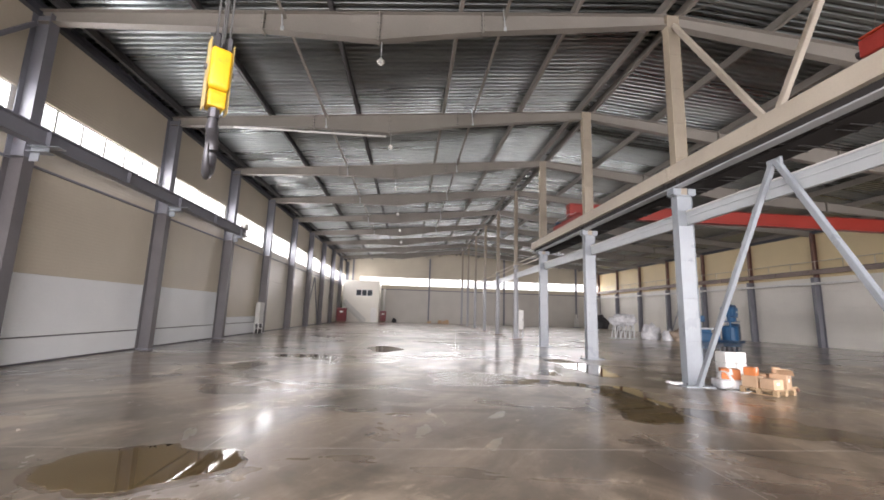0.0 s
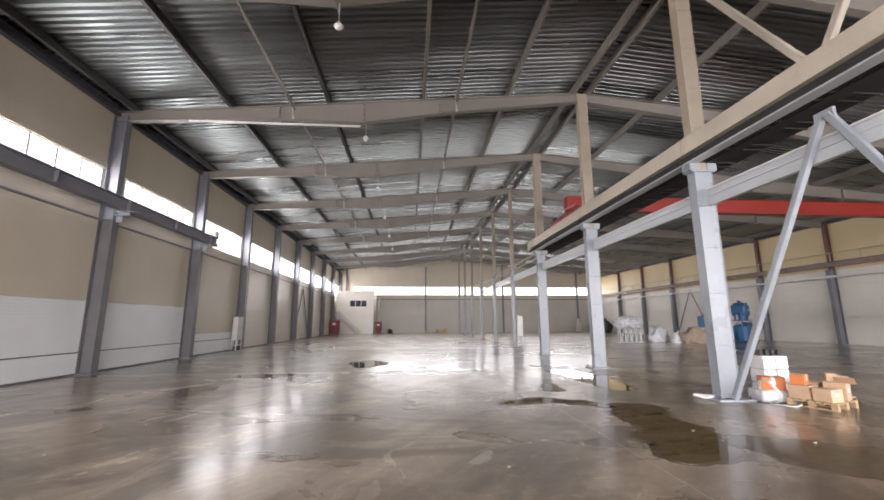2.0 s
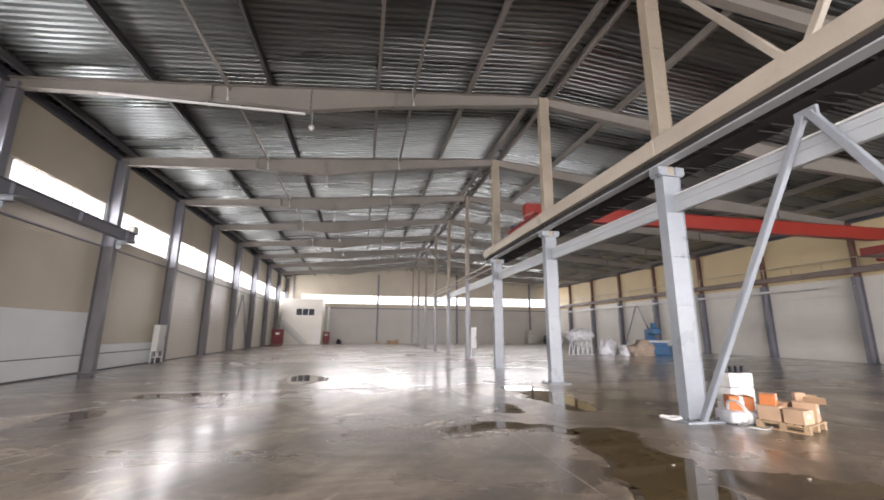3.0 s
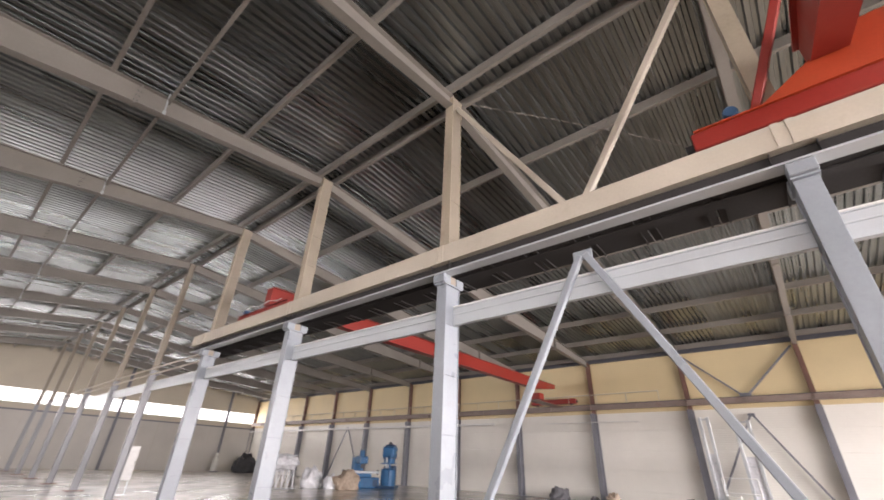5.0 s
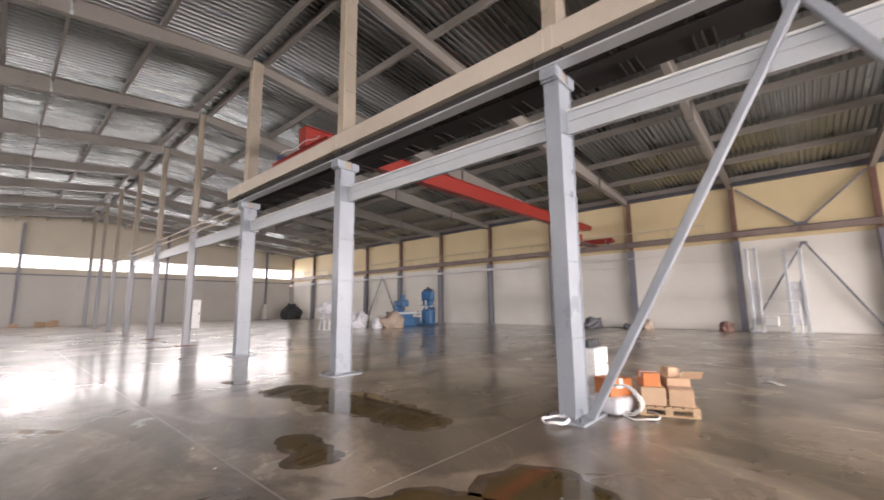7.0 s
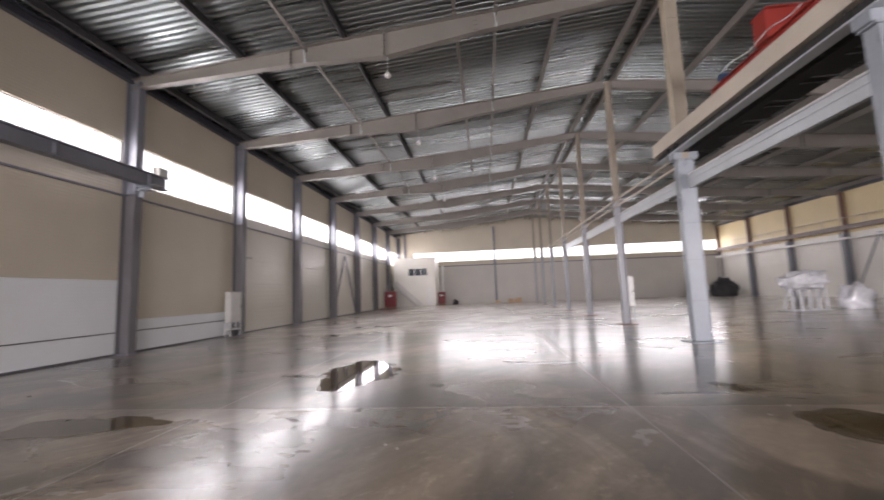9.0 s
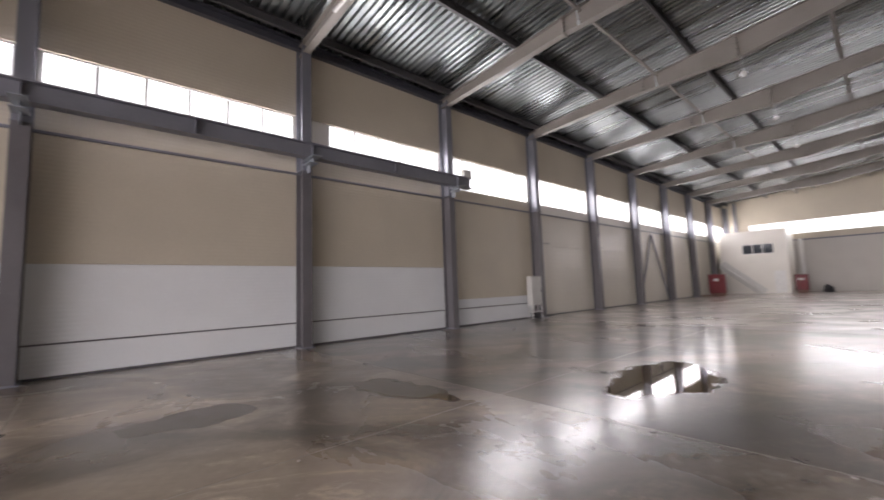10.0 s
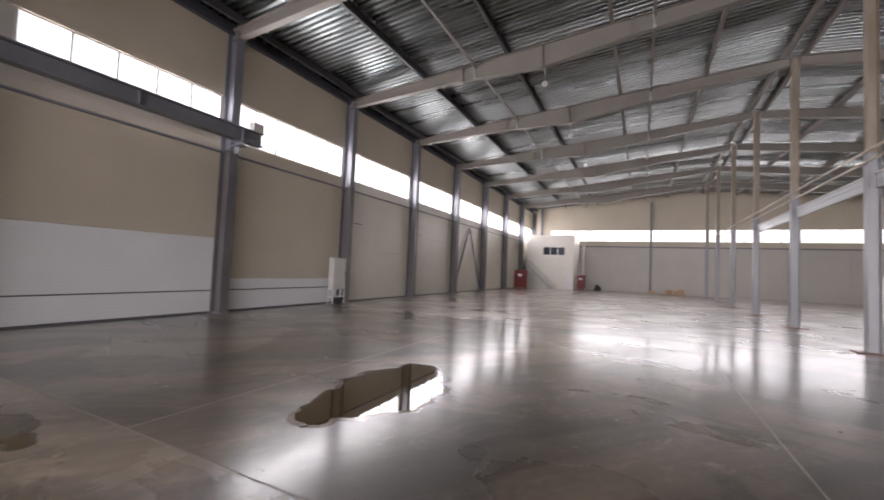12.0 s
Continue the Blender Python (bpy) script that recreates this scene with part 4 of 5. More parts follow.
def coil(x, y, z, r, loops, tube_r, mat, label, tilt=0, rz=0):
    bm = bmesh.new()
    n = 28 * loops
    pts = []
    for k in range(n + 1):
        a = math.tau * k / 28
        rr = r * (1 + 0.06 * math.sin(k * 0.37))
        pts.append(Vector((rr * math.cos(a), rr * 0.86 * math.sin(a), tube_r + tube_r * 1.6 * (k / 28) + 0.01 * math.sin(k * 0.9))))
    rings = []
    for i, p in enumerate(pts):
        d = pts[min(i + 1, n)] - pts[max(i - 1, 0)]
        m = d.to_track_quat("Z", "Y").to_matrix()
        rings.append([bm.verts.new(p + m @ Vector((tube_r * math.cos(t * math.tau / 7), tube_r * math.sin(t * math.tau / 7), 0))) for t in range(7)])
    for a, b in zip(rings, rings[1:]):
        for i in range(7):
            bm.faces.new((a[i], a[(i + 1) % 7], b[(i + 1) % 7], b[i]))
    ob = single("cable_coil", bm, mat, label, "cable")
    ob.matrix_world = pose(x, y, z, tilt, 0, rz)
    return smooth(ob, 80)


coil(8.12, 9.95, 0.235, 0.26, 3, 0.012, M_PLASTIC, "loose coil of white cable leaning on a parcel", tilt=72, rz=80)
coil(8.3, 9.78, 0.0, 0.28, 1, 0.012, M_PLASTIC, "loop of white cable on the wet floor", rz=20)
coil(7.15, 10.55, 0.032, 0.2, 2, 0.011, M_PLASTIC, "small coil of white cable on the base plate")
single("paper_scrap", rounded(-0.2, 0.2, -0.06, 0.06, 0, 0.012, 0.004, 1), M_PLASTIC, "scrap of white paper on the wet floor", "paper", at=(12.6, 8.4, 0.001), rz=30)
wb = thing("switch_cabinet", 8.75, 31.2, 0, "narrow white switch cabinet on a thin steel stand", "cabinet")
part("body", rounded(-0.22, 0.22, -0.12, 0.12, 0.6, 2.1, 0.02, 1), M_GREYBOX, wb)
wd = part("door", rounded(-0.2, 0.2, -0.145, -0.121, 0.63, 2.07, 0.01, 1), M_PLASTIC, wb)
part("handle", boxes((0.13, 0.16, -0.17, -0.146, 1.3, 1.42)), M_BLACK, wd, "black latch")
for a in (-0.2, 0.16):
    part("leg", boxes((a, a + 0.04, -0.02, 0.02, 0, 0.6)), M_ZINC, wb)
part("foot", boxes((-0.24, 0.24, -0.15, 0.15, 0, 0.02)), M_ZINC, wb)


# ---- east bay: machines, wrapped goods, sacks ----
def ball(x, y, z, rx, ry, rz):
    bm = bmesh.new()
    bmesh.ops.create_uvsphere(bm, u_segments=20, v_segments=12, radius=1, matrix=Matrix.Translation((x, y, z)) @ Matrix.Diagonal((rx, ry, rz, 1)))
    return bm


def blue_machine(x, y):
    m = thing("blue_pump_unit", x, y, 0, "tall blue pump unit with a rounded head on a barrel base", "machine", rz=35)
    part("base", rounded(-0.85, 0.85, -0.6, 0.6, 0, 0.18, 0.03, 2), M_MOTORBLUE, m)
    smooth(part("barrel", tubes([((-0.3, -0.05, 0.18), (-0.3, -0.05, 1.15), 0.48)], 24), M_BLUE, m))
    smooth(part("barrel_dome", ball(-0.3, -0.05, 1.15, 0.48, 0.48, 0.16), M_BLUE, m))
    part("motor_case", rounded(0.2, 0.8, -0.4, 0.4, 0.18, 1.45, 0.1, 3), M_MOTORBLUE, m, "dark blue motor case")
    for k in range(6):
        part("cooling_fin", rounded(0.24, 0.76, -0.43, -0.401, 0.35 + 0.16 * k, 0.4 + 0.16 * k, 0.006, 1), M_DARKSTEEL, m)
    for sx in (-0.45, 0.1, 0.5):
        part("post", tubes([((sx, 0.1, 1.1), (sx, 0.1, 2.05), 0.07)], 12), M_ZINC, m, "pale steel post")
    part("shelf", rounded(-0.65, 0.75, -0.4, 0.45, 1.55, 1.62, 0.015, 1), M_BLUE, m)
    smooth(part("neck", tubes([((0, 0, 1.62), (0, 0, 1.96), 0.38)], 22), M_BLUE, m))
    smooth(part("head", rounded(-0.56, 0.56, -0.42, 0.42, 1.95, 2.72, 0.16, 3), M_BLUE, m))
    part("flange", tubes([((0, 0, 1.9), (0, 0, 1.95), 0.5)], 22), M_MOTORBLUE, m)
    part("hatch", rounded(-0.3, 0.35, -0.35, 0.3, 2.7, 2.86, 0.04, 2), M_MOTORBLUE, m)
    for sx, h in ((-0.2, 3.02), (0.25, 2.96)):
        part("valve", tubes([((sx, 0, 2.86), (sx, 0, h), 0.09)], 12), M_DARKSTEEL, m)
    part("outlet_pipe", tubes([((0.62, 0, 2.42), (1.15, 0, 2.42), 0.05)], 10), M_DARKSTEEL, m)
    part("pipe", tubes([((-0.75, -0.2, 0.18), (-0.75, -0.2, 2.2), 0.06)], 12), M_BLUE, m)
    part("name_plate", boxes((-0.2, 0.1, -0.475, -0.461, 2.26, 2.42)), M_ZINC, m)
    return m


bmch = blue_machine(26.9, 32.0)
bmch.scale = (1.2, 1.2, 1.08)


def blue_mill(x, y):
    m = thing("blue_milling_machine", x, y, 0, "low blue milling machine with a grey table", "machine", rz=-12)
    part("base", rounded(-1.1, 1.1, -0.55, 0.55, 0, 0.6, 0.06, 2), M_BLUE, m)
    part("table", rounded(-1.2, 1.2, -0.35, 0.35, 0.82, 0.96, 0.02, 1), M_ZINC, m)
    part("saddle", rounded(-0.6, 0.6, -0.4, 0.4, 0.6, 0.819, 0.03, 1), M_BLUE, m)
    part("column", rounded(-0.35, 0.35, 0.36, 0.8, 0.4, 1.75, 0.08, 2), M_BLUE, m)
    part("head", rounded(-0.3, 0.3, -0.3, 0.5, 1.35, 1.8, 0.1, 3), M_BLUE, m)
    part("motor", tubes([((0, 0.1, 1.8), (0, 0.1, 2.15), 0.17)], 16), M_BLUE, m)
    part("spindle", tubes([((0, -0.1, 1.1), (0, -0.1, 1.35), 0.09)], 14), M_DARKSTEEL, m)
    for s in (-1, 1):
        part("handwheel", tubes([((s * 1.22, 0, 0.88), (s * 1.27, 0, 0.88), 0.14)], 16), M_DARKSTEEL, m)
        part("leg_panel", rounded(s * 0.8 - 0.18, s * 0.8 + 0.18, -0.57, -0.551, 0.1, 0.5, 0.01, 1), M_MOTORBLUE, m)
    return m


bml = blue_mill(24.9, 33.0)
bml.scale = (1.2, 1.2, 1.2)


def lumpy(name, x, y, rx, ry, h, mat, label, category, seed, rz=0):
    """A draped or heaped thing with folds."""
    bm = bmesh.new()
    bmesh.ops.create_icosphere(bm, subdivisions=4, radius=1)
    for v in bm.verts:
        n = noise.fractal(v.co * 1.7 + Vector((seed, 0, 0)), 1.0, 2.2, 4)
        k = 1 + 0.32 * n
        v.co = Vector((v.co.x * rx * k, v.co.y * ry * k, max(0.0, (v.co.z * 0.75 + 0.3) * h * k / 1.05)))
    ob = single(name, bm, mat, label, category, at=(x, y, 0), rz=rz)
    return smooth(ob, 50)


lumpy("sacking", 22.5, 31.6, 1.05, 0.7, 1.15, M_SACK, "heap of brown sacks and torn wrapping on the floor", "sacks", 3.1)
lumpy("sacking", 21.6, 32.3, 0.5, 0.4, 0.9, M_WRAP, "heap of crumpled white film on the floor", "film", 9.7)
lumpy("wrapped_load", 21.0, 33.8, 0.75, 0.6, 1.25, M_WRAP, "pale blue-white film-wrapped load on the floor", "load", 5.2)
lumpy("tarpaulin", 29.6, 61.0, 1.3, 0.9, 2.0, M_TARP, "black tarpaulin over a heap by the wall", "tarpaulin", 7.7)
lumpy("rubble_heap", 30.2, 19.0, 0.9, 0.5, 0.75, M_DARKGAP, "dark grey heap of scrap at the wall foot", "scrap", 1.7)
lumpy("rubble_heap", 30.4, 15.6, 0.5, 0.4, 0.6, M_SACK, "brown heap of sacking at the wall foot", "scrap", 2.9)
lumpy("scrap_bits", 30.5, 16.8, 0.35, 0.25, 0.35, M_DARKGAP, "small dark scrap at the wall foot", "scrap", 4.4)
lumpy("red_bundle", 30.3, 11.3, 0.4, 0.35, 0.55, M_RUST, "dull red bundle beside a wall column", "bundle", 6.4)


def wrapped_rack(x, y):
    r = thing("wrapped_frame_rack", x, y, 0, "rack of white film-wrapped metal frames on trestle legs", "rack", rz=5)
    for k in range(5):
        xx = -0.95 + 0.44 * k
        part("leg", strut((xx, -0.35, 0), (xx + 0.12, -0.1, 1.2), 0.09, 0.06), M_WRAP, r)
        part("leg", strut((xx + 0.15, 0.45, 0), (xx + 0.12, 0.05, 1.2), 0.09, 0.06), M_WRAP, r)
        part("foot", rounded(xx - 0.08, xx + 0.28, -0.45, 0.55, 0, 0.03, 0.01, 1), M_ZINC, r)
    bm = bmesh.new()
    bmesh.ops.create_icosphere(bm, subdivisions=4, radius=1)
    for v in bm.verts:
        n = noise.fractal(v.co * 2.6 + Vector((4, 1, 0)), 1.0, 2.2, 4)
        v.co = Vector((v.co.x * 1.25 * (1 + 0.15 * n), v.co.y * 0.6 * (1 + 0.3 * n), 1.55 + v.co.z * 0.5 * (1 + 0.35 * n)))
    smooth(part("film_wrap", bm, M_WRAP, r, "crumpled white film bundle"), 50)
    for k in range(3):
        part("rail", strut((-0.9 + k * 0.2, -0.3 + 0.3 * k, 1.95), (1.0, -0.25 + 0.3 * k, 2.02), 0.07, 0.07), M_ZINC, r)
    return r


wrapped_rack(18.3, 33.4)


# ---- east wall: rail, tray, racks ----
rail = thing("handrail", XE - 0.75, 0, 5.85, "thin cream handrail on the wall crane beam", "handrail")
part("rail", tubes([((0, 12, 0.62), (0, Y1 - 0.3, 0.62), 0.03)], 8), M_CREAMSTEEL, rail)
for k in range(26):
    part("post", tubes([((0, 12 + 2 * k, 0), (0, 12 + 2 * k, 0.62), 0.022)], 8), M_CREAMSTEEL, rail)
tray = thing("cable_tray", XE - 0.62, 0, 4.72, "white cable tray along the cream wall", "cable tray")
part("tray", boxes((-0.1, 0.1, 24.5, Y1 - 0.1, 0, 0.02), (-0.1, -0.08, 24.5, Y1 - 0.1, 0.02, 0.16), (0.08, 0.1, 24.5, Y1 - 0.1, 0.02, 0.16)), M_PLASTIC, tray)
part("tray", boxes((-0.06, 0.06, 13.5, 20, -0.02, 0.02)), M_PLASTIC, tray)
for y in GRID[4:12]:
    part("bracket", boxes((-0.05, 0.13, y - 0.02, y + 0.02, -0.04, -0.002)), M_ZINC, tray)


def upright_rack(y, w, h, label):
    r = thing("galvanised_frame", XE - 0.75, y, 0, label, "steel frame", "galvanised frames")
    for s in (-1, 1):
        part("upright", strut((0, s * w / 2, 0), (0, s * w / 2, h), 0.16, 0.1, (1, 0, 0)), M_ZINC, r)
    part("film_sheet", rounded(0.03, 0.045, -w / 2 + 0.06, w / 2 - 0.06, 0.5, h * 0.6, 0.004, 1), M_WRAP, r, "milky film sheet")
    for z in (0.45, h * 0.5, h - 0.1):
        part("crossbar", strut((0, -w / 2 + 0.05, z), (0, w / 2 - 0.05, z), 0.06, 0.06), M_ZINC, r)
    part("foot", rounded(-0.35, 0.25, -w / 2 - 0.15, w / 2 + 0.15, 0, 0.05, 0.01, 1), M_ZINC, r)
    return r


upright_rack(9.85, 0.4, 4.8, "tall galvanised upright frame leaning by the wall")
upright_rack(8.05, 0.65, 4.6, "tall galvanised frame wrapped in milky film")
lb = thing("low_frame", XE - 1.3, 8.8, 0, "low white tubular frame standing at the wall", "frame")
for y in (-0.8, 0.8):
    part("leg", tubes([((0, y, 0), (0, y, 1.7), 0.03)], 8), M_PLASTIC, lb)
for z in (0.35, 1.0, 1.7):
    part("bar", tubes([((0, -0.8, z), (0, 0.8, z), 0.025)], 8), M_PLASTIC, lb)
part("shelf_box", rounded(-0.2, 0.2, 0.1, 0.7, 0.376, 0.9, 0.03, 1), M_GREYBOX, lb)


# ---- north end: office, stair, fire cabinets ----
office = tagged(new("office_cabin"), "white two-storey office cabin in the hall corner", "office cabin")
OX0, OX1, OY0, OY1, OH = XW + 0.55, -4.5, 60.0, 64.2, 5.95
part("front_wall", boxes((OX0, -7.85, OY0, OY0 + 0.15, 0, OH), (-5.5, OX1, OY0, OY0 + 0.15, 0, OH), (-7.85, -5.5, OY0, OY0 + 0.15, 0, 3.8), (-7.85, -5.5, OY0, OY0 + 0.15, 4.75, OH)), M_OFFICE, office)
part("side_wall", boxes((OX1 - 0.15, OX1, OY0 + 0.15, OY1, 0, OH)), M_OFFICE, office)
part("side_wall", boxes((OX0, OX0 + 0.15, OY0 + 0.15, OY1, 0, OH)), M_OFFICE, office)
part("roof", boxes((OX0 - 0.03, OX1 + 0.03, OY0 - 0.03, OY1, OH, OH + 0.12)), M_OFFICE, office)
for k in range(3):
    x = -7.83 + 0.8 * k
    w = part("window", boxes((x, x + 0.7, OY0 + 0.06, OY0 + 0.09, 3.85, 4.7)), M_DARKGLASS, office, "dark office window")
    part("frame", boxes((x - 0.02, x + 0.72, OY0 + 0.02, OY0 + 0.058, 4.7, 4.75), (x - 0.02, x + 0.72, OY0 + 0.02, OY0 + 0.058, 3.8, 3.85), (x + 0.72, x + 0.78, OY0 + 0.02, OY0 + 0.058, 3.8, 4.75)), M_PLASTIC, w)
dr = part("door", rounded(-5.6, -4.75, OY0 - 0.04, OY0 - 0.002, 0.02, 2.1, 0.01, 1), M_PLASTIC, office, "plain white door")
part("handle", boxes((-5.52, -5.42, OY0 - 0.09, OY0 - 0.042, 1.0, 1.04)), M_ZINC, dr)
stair = thing("steel_stair", -9.6, 59.3, 0, "grey steel stair rising along the office cabin", "stair")
for s in (-0.45, 0.45):
    part("stringer", strut((3.2, s, 0.1), (0, s, 3.0), 0.06, 0.24, (0, 1, 0)), M_GREYBOX, stair)
for k in range(16):
    part("step", boxes((3.1 - 0.2 * k - 0.13, 3.1 - 0.2 * k + 0.13, -0.41, 0.41, 0.15 + 0.18 * k, 0.18 + 0.18 * k)), M_GREYBOX, stair)
part("landing", boxes((-0.75, 0.1, -0.5, 0.5, 2.98, 3.03)), M_GREYBOX, stair)
part("landing_leg", boxes((-0.7, -0.62, -0.45, -0.37, 0, 2.98)), M_GREYBOX, stair)
part("stair_soffit", strut((3.25, 0, 0.06), (0.05, 0, 2.92), 0.02, 0.86, (1, 0, 0)), M_GREYBOX, stair)


def fire_cabinet(x, y, w, h, label):
    f = thing("fire_cabinet", x, y, 0, label, "fire cabinet", "fire cabinets")
    part("body", rounded(-w / 2, w / 2, -0.3, 0.3, 0.25, h, 0.02, 1), M_FIRERED, f)
    part("door", rounded(-w / 2 + 0.05, w / 2 - 0.05, -0.33, -0.301, h * 0.55, h - 0.08, 0.01, 1), M_FIRERED, f)
    part("sign", boxes((-0.2, 0.2, -0.338, -0.331, h * 0.68, h * 0.8)), M_PLASTIC, f, "white sign panel")
    part("plinth", boxes((-w / 2 + 0.08, w / 2 - 0.08, -0.25, 0.25, 0, 0.25)), M_RUST, f)
    part("door", rounded(-w / 2 + 0.05, w / 2 - 0.05, -0.33, -0.301, 0.3, h * 0.52, 0.01, 1), M_FIRERED, f)
    return f


fire_cabinet(-8.9, 54.6, 1.25, 1.95, "tall red fire equipment cabinet on a plinth")
fire_cabinet(-3.85, 61.2, 0.9, 1.7, "smaller red fire cabinet beside the office cabin")
rc = thing("red_floor_ramp", -9.9, 53.4, 0, "dark red timber ramp on the floor", "ramp")
part("board", strut((-0.4, 0, 0.04), (0.9, 0, 0.1), 0.9, 0.06), M_RUST, rc)
lumpy("black_bag", -2.2, 62.4, 0.35, 0.3, 0.65, M_TARP, "black bag against the gable wall", "bag", 8.8)
for x, h in ((3.2, 0.35), (4.9, 0.5), (5.6, 0.45), (6.0, 0.6)):
    single("carton_far", rounded(-0.3, 0.3, -0.2, 0.2, 0, h, 0.02, 1), M_CARD, "small carton against the gable wall", "box", "gable cartons", at=(x, 63.6, 0))
dp = thing("drum_pump", 26.6, 62.6, 0, "pale upright tank beside the gable wall", "tank")
smooth(part("tank", tubes([((0, 0, 0.1), (0, 0, 1.5), 0.35)], 20), M_GREYBOX, dp))
part("head", tubes([((0, 0, 1.5), (0, 0, 2.1), 0.16)], 14), M_GREYBOX, dp)
part("foot", rounded(-0.5, 0.5, -0.35, 0.35, 0, 0.1, 0.02, 1), M_WALLCOL, dp)
wp = thing("drain_pipe", -3.95, 64.0, 0, "white vertical pipe beside the office cabin", "pipe")
part("pipe", tubes([((0, 0, 0), (0, 0, 5.2), 0.16)], 14), M_PLASTIC, wp)


# ---- standing water ----
def puddle(spine, seed, water=True, label="shallow puddle of brown water on the concrete floor"):
    """A ragged pool along a spine of (x, y, half width), with a damp rim; without water it is a damp stain."""
    pts = [Vector(p) for p in spine]
    left, right = [], []
    steps = 22
    for i in range(len(pts) - 1):
        for k in range(steps + (i == len(pts) - 2)):
            f = k / steps
            g = f * f * (3 - 2 * f)
            c = pts[i].lerp(pts[i + 1], f)
            d = (pts[i + 1] - pts[i]).xy
            if i and f < 0.5:
                d = d.normalized().lerp((pts[i] - pts[i - 1]).xy.normalized(), 0.5 - f)
            elif i < len(pts) - 2 and f > 0.5:
                d = d.normalized().lerp((pts[i + 2] - pts[i + 1]).xy.normalized(), f - 0.5)
            d.normalize()
            w = pts[i].z * (1 - g) + pts[i + 1].z * g
            for side, out in ((1, left), (-1, right)):
                q = Vector((c.x * 1.1, c.y * 1.1, seed + side * 3))
                e = w * (1 + 0.5 * noise.fractal(q, 1.0, 2.1, 5)) + 0.11 * noise.fractal(q * 4, 1.0, 2.1, 4)
                e = max(0.03, e)
                out.append((c.x - d.y * e * side, c.y + d.x * e * side))
    def cap(a, b, centre):
        """A ragged round end between two edge points."""
        a, b = Vector(a), Vector(b)
        m, u = (a + b) / 2, (a - b) / 2
        v = Vector((u.y, -u.x))
        if v.dot(m - centre) < 0:
            v = -v
        out = []
        for k in range(1, 12):
            t = math.pi * k / 12
            h = 1 + 0.4 * noise.fractal(Vector((m.x + 2 * math.cos(t), m.y + 2 * math.sin(t), seed)), 1.0, 2.1, 4) * math.sin(t)
            p = m + (u * math.cos(t) + v * math.sin(t) * 0.8) * h
            out.append((p.x, p.y))
        return out
    ring = left + cap(left[-1], right[-1], pts[-2].xy) + right[::-1] + cap(right[0], left[0], pts[1].xy)
    cx, cy = sum(p[0] for p in ring) / len(ring), sum(p[1] for p in ring) / len(ring)
    ring = [Vector((px - cx, py - cy, 0)) for px, py in ring]
    n = len(ring)
    ob = tagged(new("puddle"), label, "puddle", "puddles")
    ob.matrix_world = pose(cx, cy, 0)
    rim = []
    for k, p in enumerate(ring):
        t = (ring[(k + 1) % n] - ring[k - 1]).normalized()
        out = Vector((-t.y, t.x, 0))
        wide = 0.05 + 0.1 * max(0, noise.fractal(p * 1.5 + Vector((seed, 3, 0)), 1.0, 2.1, 4) + 0.3)
        rim.append(p + out * wide)
    bm = bmesh.new()
    if water:
        top = [bm.verts.new((p.x, p.y, 0.004)) for p in ring]
        edges = [bm.edges.new((top[k], top[(k + 1) % n])) for k in range(n)]
        bmesh.ops.triangle_fill(bm, use_beauty=True, use_dissolve=False, edges=edges)
        low = [bm.verts.new((p.x, p.y, 0.0005)) for p in ring]
        for k in range(n):
            bm.faces.new((top[k], low[k], low[(k + 1) % n], top[(k + 1) % n]))
        part("water", bm, M_PUDDLE, ob)
        bm = bmesh.new()
        a = [bm.verts.new((p.x, p.y, 0.0012)) for p in ring]
        b = [bm.verts.new((p.x, p.y, 0.0012)) for p in rim]
        for k in range(n):
            bm.faces.new((a[k], a[(k + 1) % n], b[(k + 1) % n], b[k]))
        part("damp_rim", bm, M_DAMP, ob, "dark damp concrete around the water")
    else:
        top = [bm.verts.new((p.x, p.y, 0.0014)) for p in ring]
        edges = [bm.edges.new((top[k], top[(k + 1) % n])) for k in range(n)]
        bmesh.ops.triangle_fill(bm, use_beauty=True, use_dissolve=False, edges=edges)
        part("damp_patch", bm, M_DAMP, ob)
    return ob


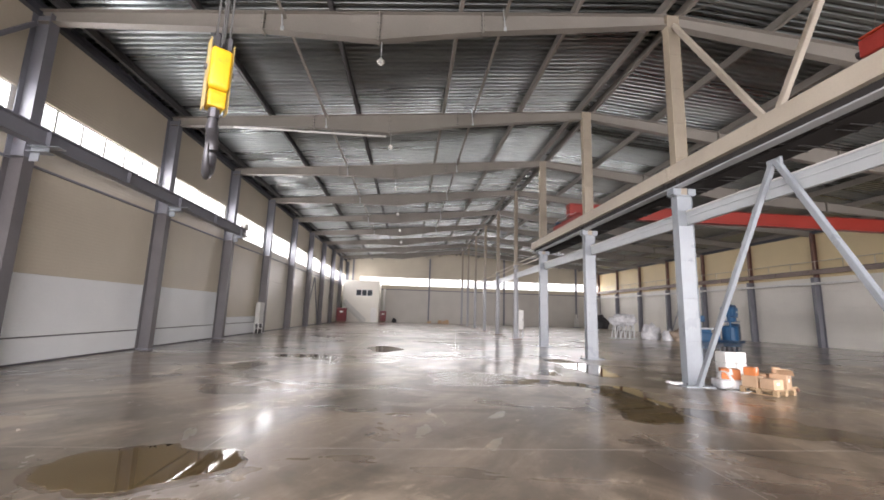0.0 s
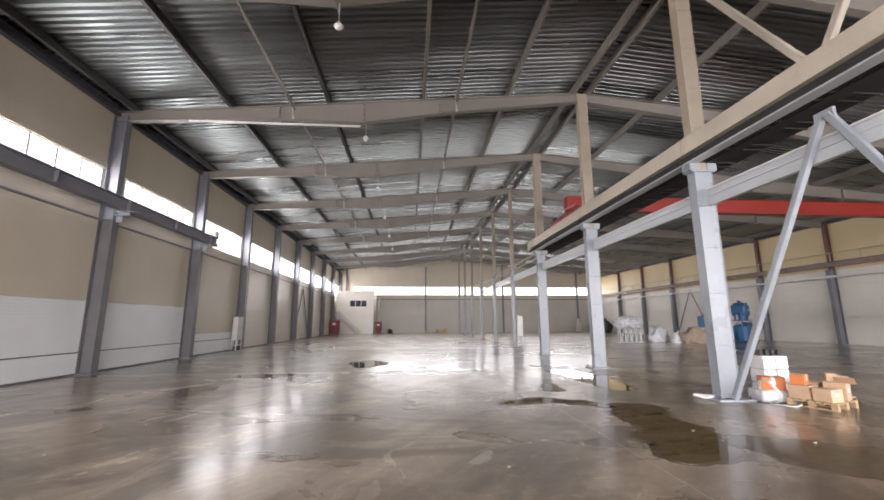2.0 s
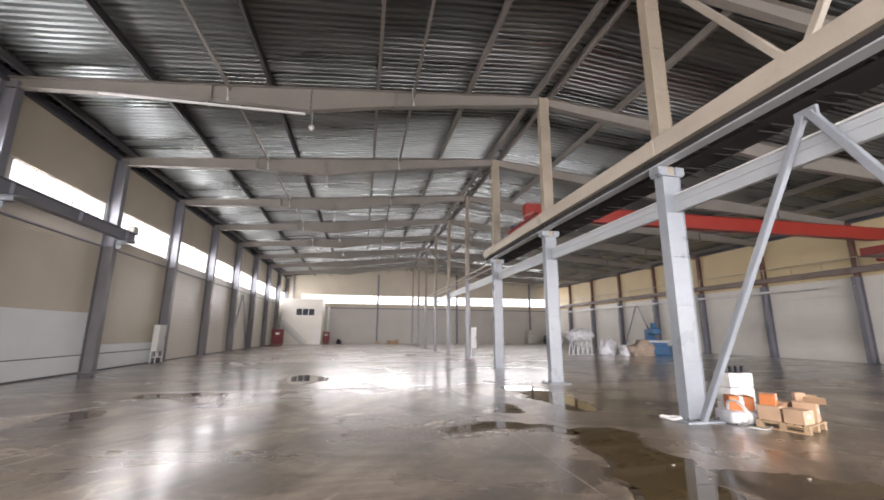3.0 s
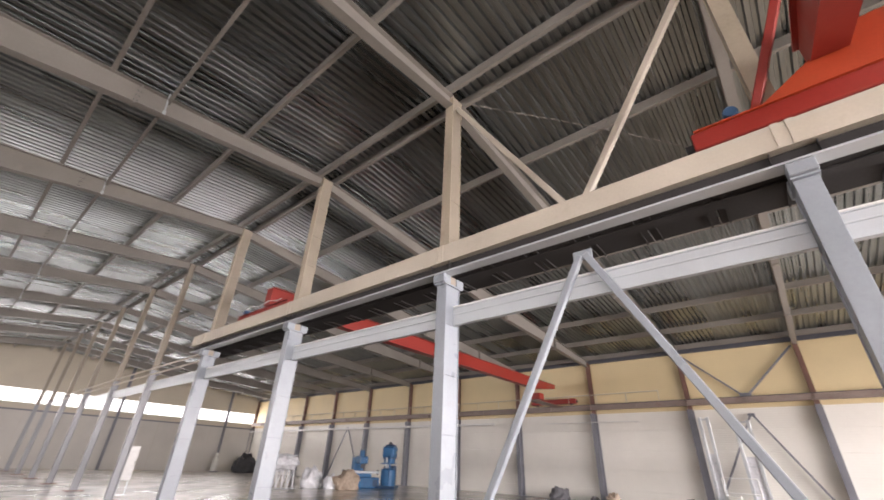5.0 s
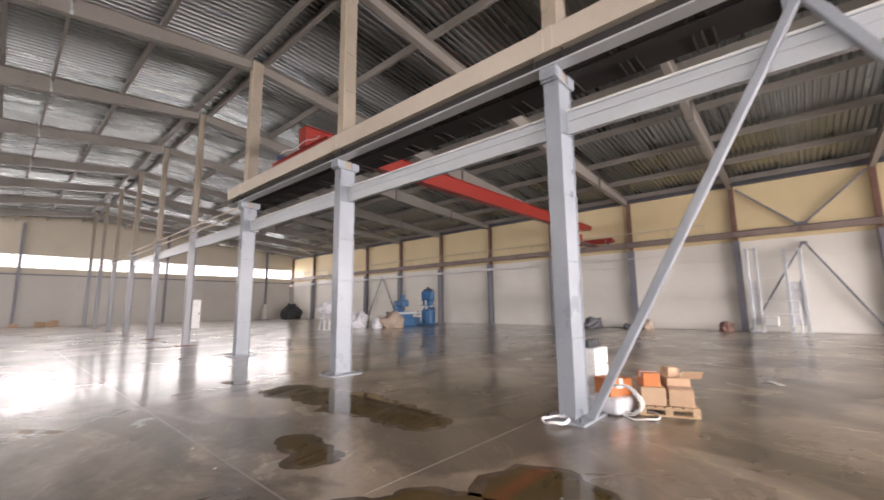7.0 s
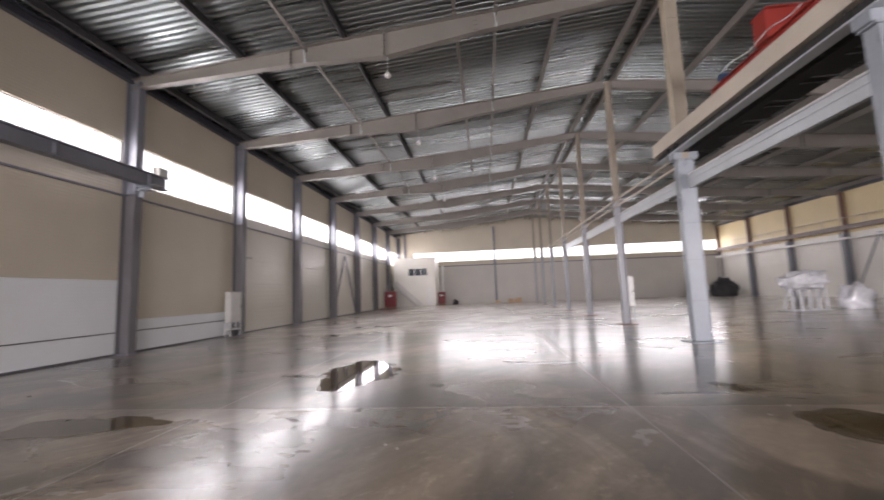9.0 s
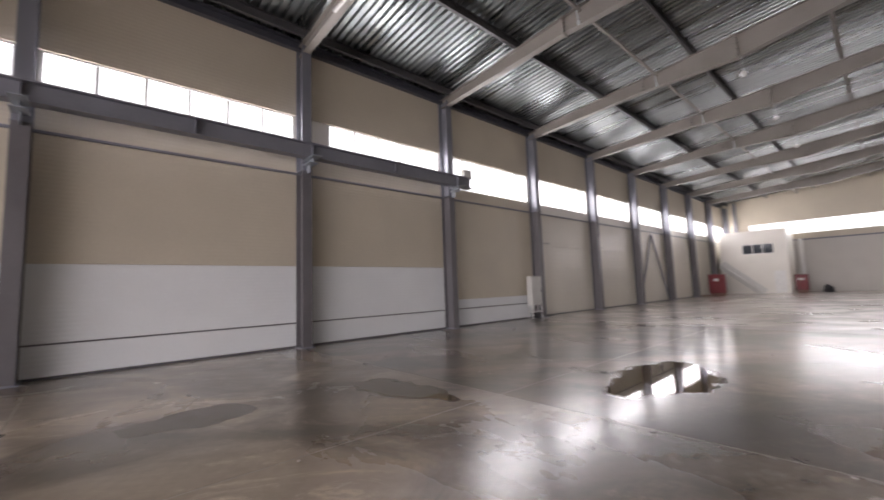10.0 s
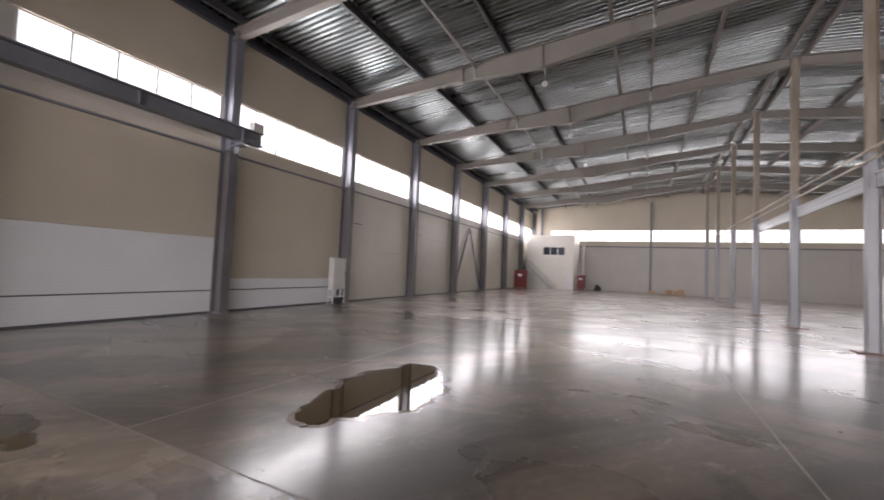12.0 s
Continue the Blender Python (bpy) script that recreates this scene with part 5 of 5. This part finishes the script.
puddle([(-3.4, 4.75, 0.45), (-2.7, 4.75, 0.62), (-2.1, 5.0, 0.32)], 1.3)
puddle([(2.65, 10.45, 0.13), (3.5, 10.75, 0.26), (4.3, 10.35, 0.22), (4.75, 9.95, 0.12)], 15.3)
puddle([(5.1, 9.8, 0.42), (4.9, 8.6, 0.5), (4.5, 7.3, 0.5), (4.1, 6.95, 0.25)], 5.1)
puddle([(6.0, 15.75, 0.5), (6.15, 14.3, 0.6), (6.0, 12.9, 0.4), (6.05, 12.0, 0.3)], 2.6)
puddle([(4.4, 12.75, 0.2), (4.3, 12.0, 0.26)], 3.9)
puddle([(-1.05, 17.55, 0.25), (-0.95, 18.4, 0.5), (-1.0, 19.3, 0.72), (-1.15, 20.2, 0.3)], 7.7)
puddle([(-4.5, 15.4, 0.33), (-3.7, 15.5, 0.3), (-2.75, 15.7, 0.1)], 9.3)
puddle([(5.35, 17.55, 0.12), (5.6, 17.2, 0.16)], 6.2)
damp_label = "dark damp patch on the trowelled concrete floor"
puddle([(-4.7, 12.2, 0.35), (-4.75, 13.1, 0.42)], 10.2, False, damp_label)
puddle([(-5.95, 10.5, 0.2), (-5.75, 10.75, 0.18)], 11.4, False, damp_label)
puddle([(5.6, 7.6, 0.5), (6.4, 6.4, 0.7), (7.2, 5.6, 0.4)], 12.9, False, damp_label)


# ---- crumbs on the floor ----
rng = random.Random(4)
bm = bmesh.new()
for k in range(90):
    x, y, r = rng.uniform(-8.5, 7), rng.uniform(6, 24), rng.uniform(0.006, 0.022)
    bmesh.ops.create_icosphere(bm, subdivisions=1, radius=r, matrix=pose(x, y, r * 0.5 + 0.001, 0, 0, rng.uniform(0, 180)) @ Matrix.Diagonal((1.4, 0.9, 0.6, 1)))
single("floor_debris", bm, M_JOINT, "scattered pale crumbs of mortar on the floor", "debris", kind="stuff")


# ---- floor slabs ----
slab_mesh = {}
xs = [XW - 0.28, -8.4, -2.4, 3.6, 9.6, 15.6, 21.6, 27.6, XE + 0.28]
ys = [Y0 - 0.28] + [-0.05 + 5.46 * i for i in range(12)] + [Y1 + 0.28]
for i in range(len(xs) - 1):
    for j in range(len(ys) - 1):
        w, d = xs[i + 1] - xs[i] - 0.022, ys[j + 1] - ys[j] - 0.022
        # slabs past y = 27 take the colour with painted sheen
        mat = M_FLOOR_SHEEN if ys[j] > 27 else M_FLOOR_WET if ys[j] > 16 else M_FLOOR
        key = (round(w, 3), round(d, 3), mat.name)
        if key not in slab_mesh:
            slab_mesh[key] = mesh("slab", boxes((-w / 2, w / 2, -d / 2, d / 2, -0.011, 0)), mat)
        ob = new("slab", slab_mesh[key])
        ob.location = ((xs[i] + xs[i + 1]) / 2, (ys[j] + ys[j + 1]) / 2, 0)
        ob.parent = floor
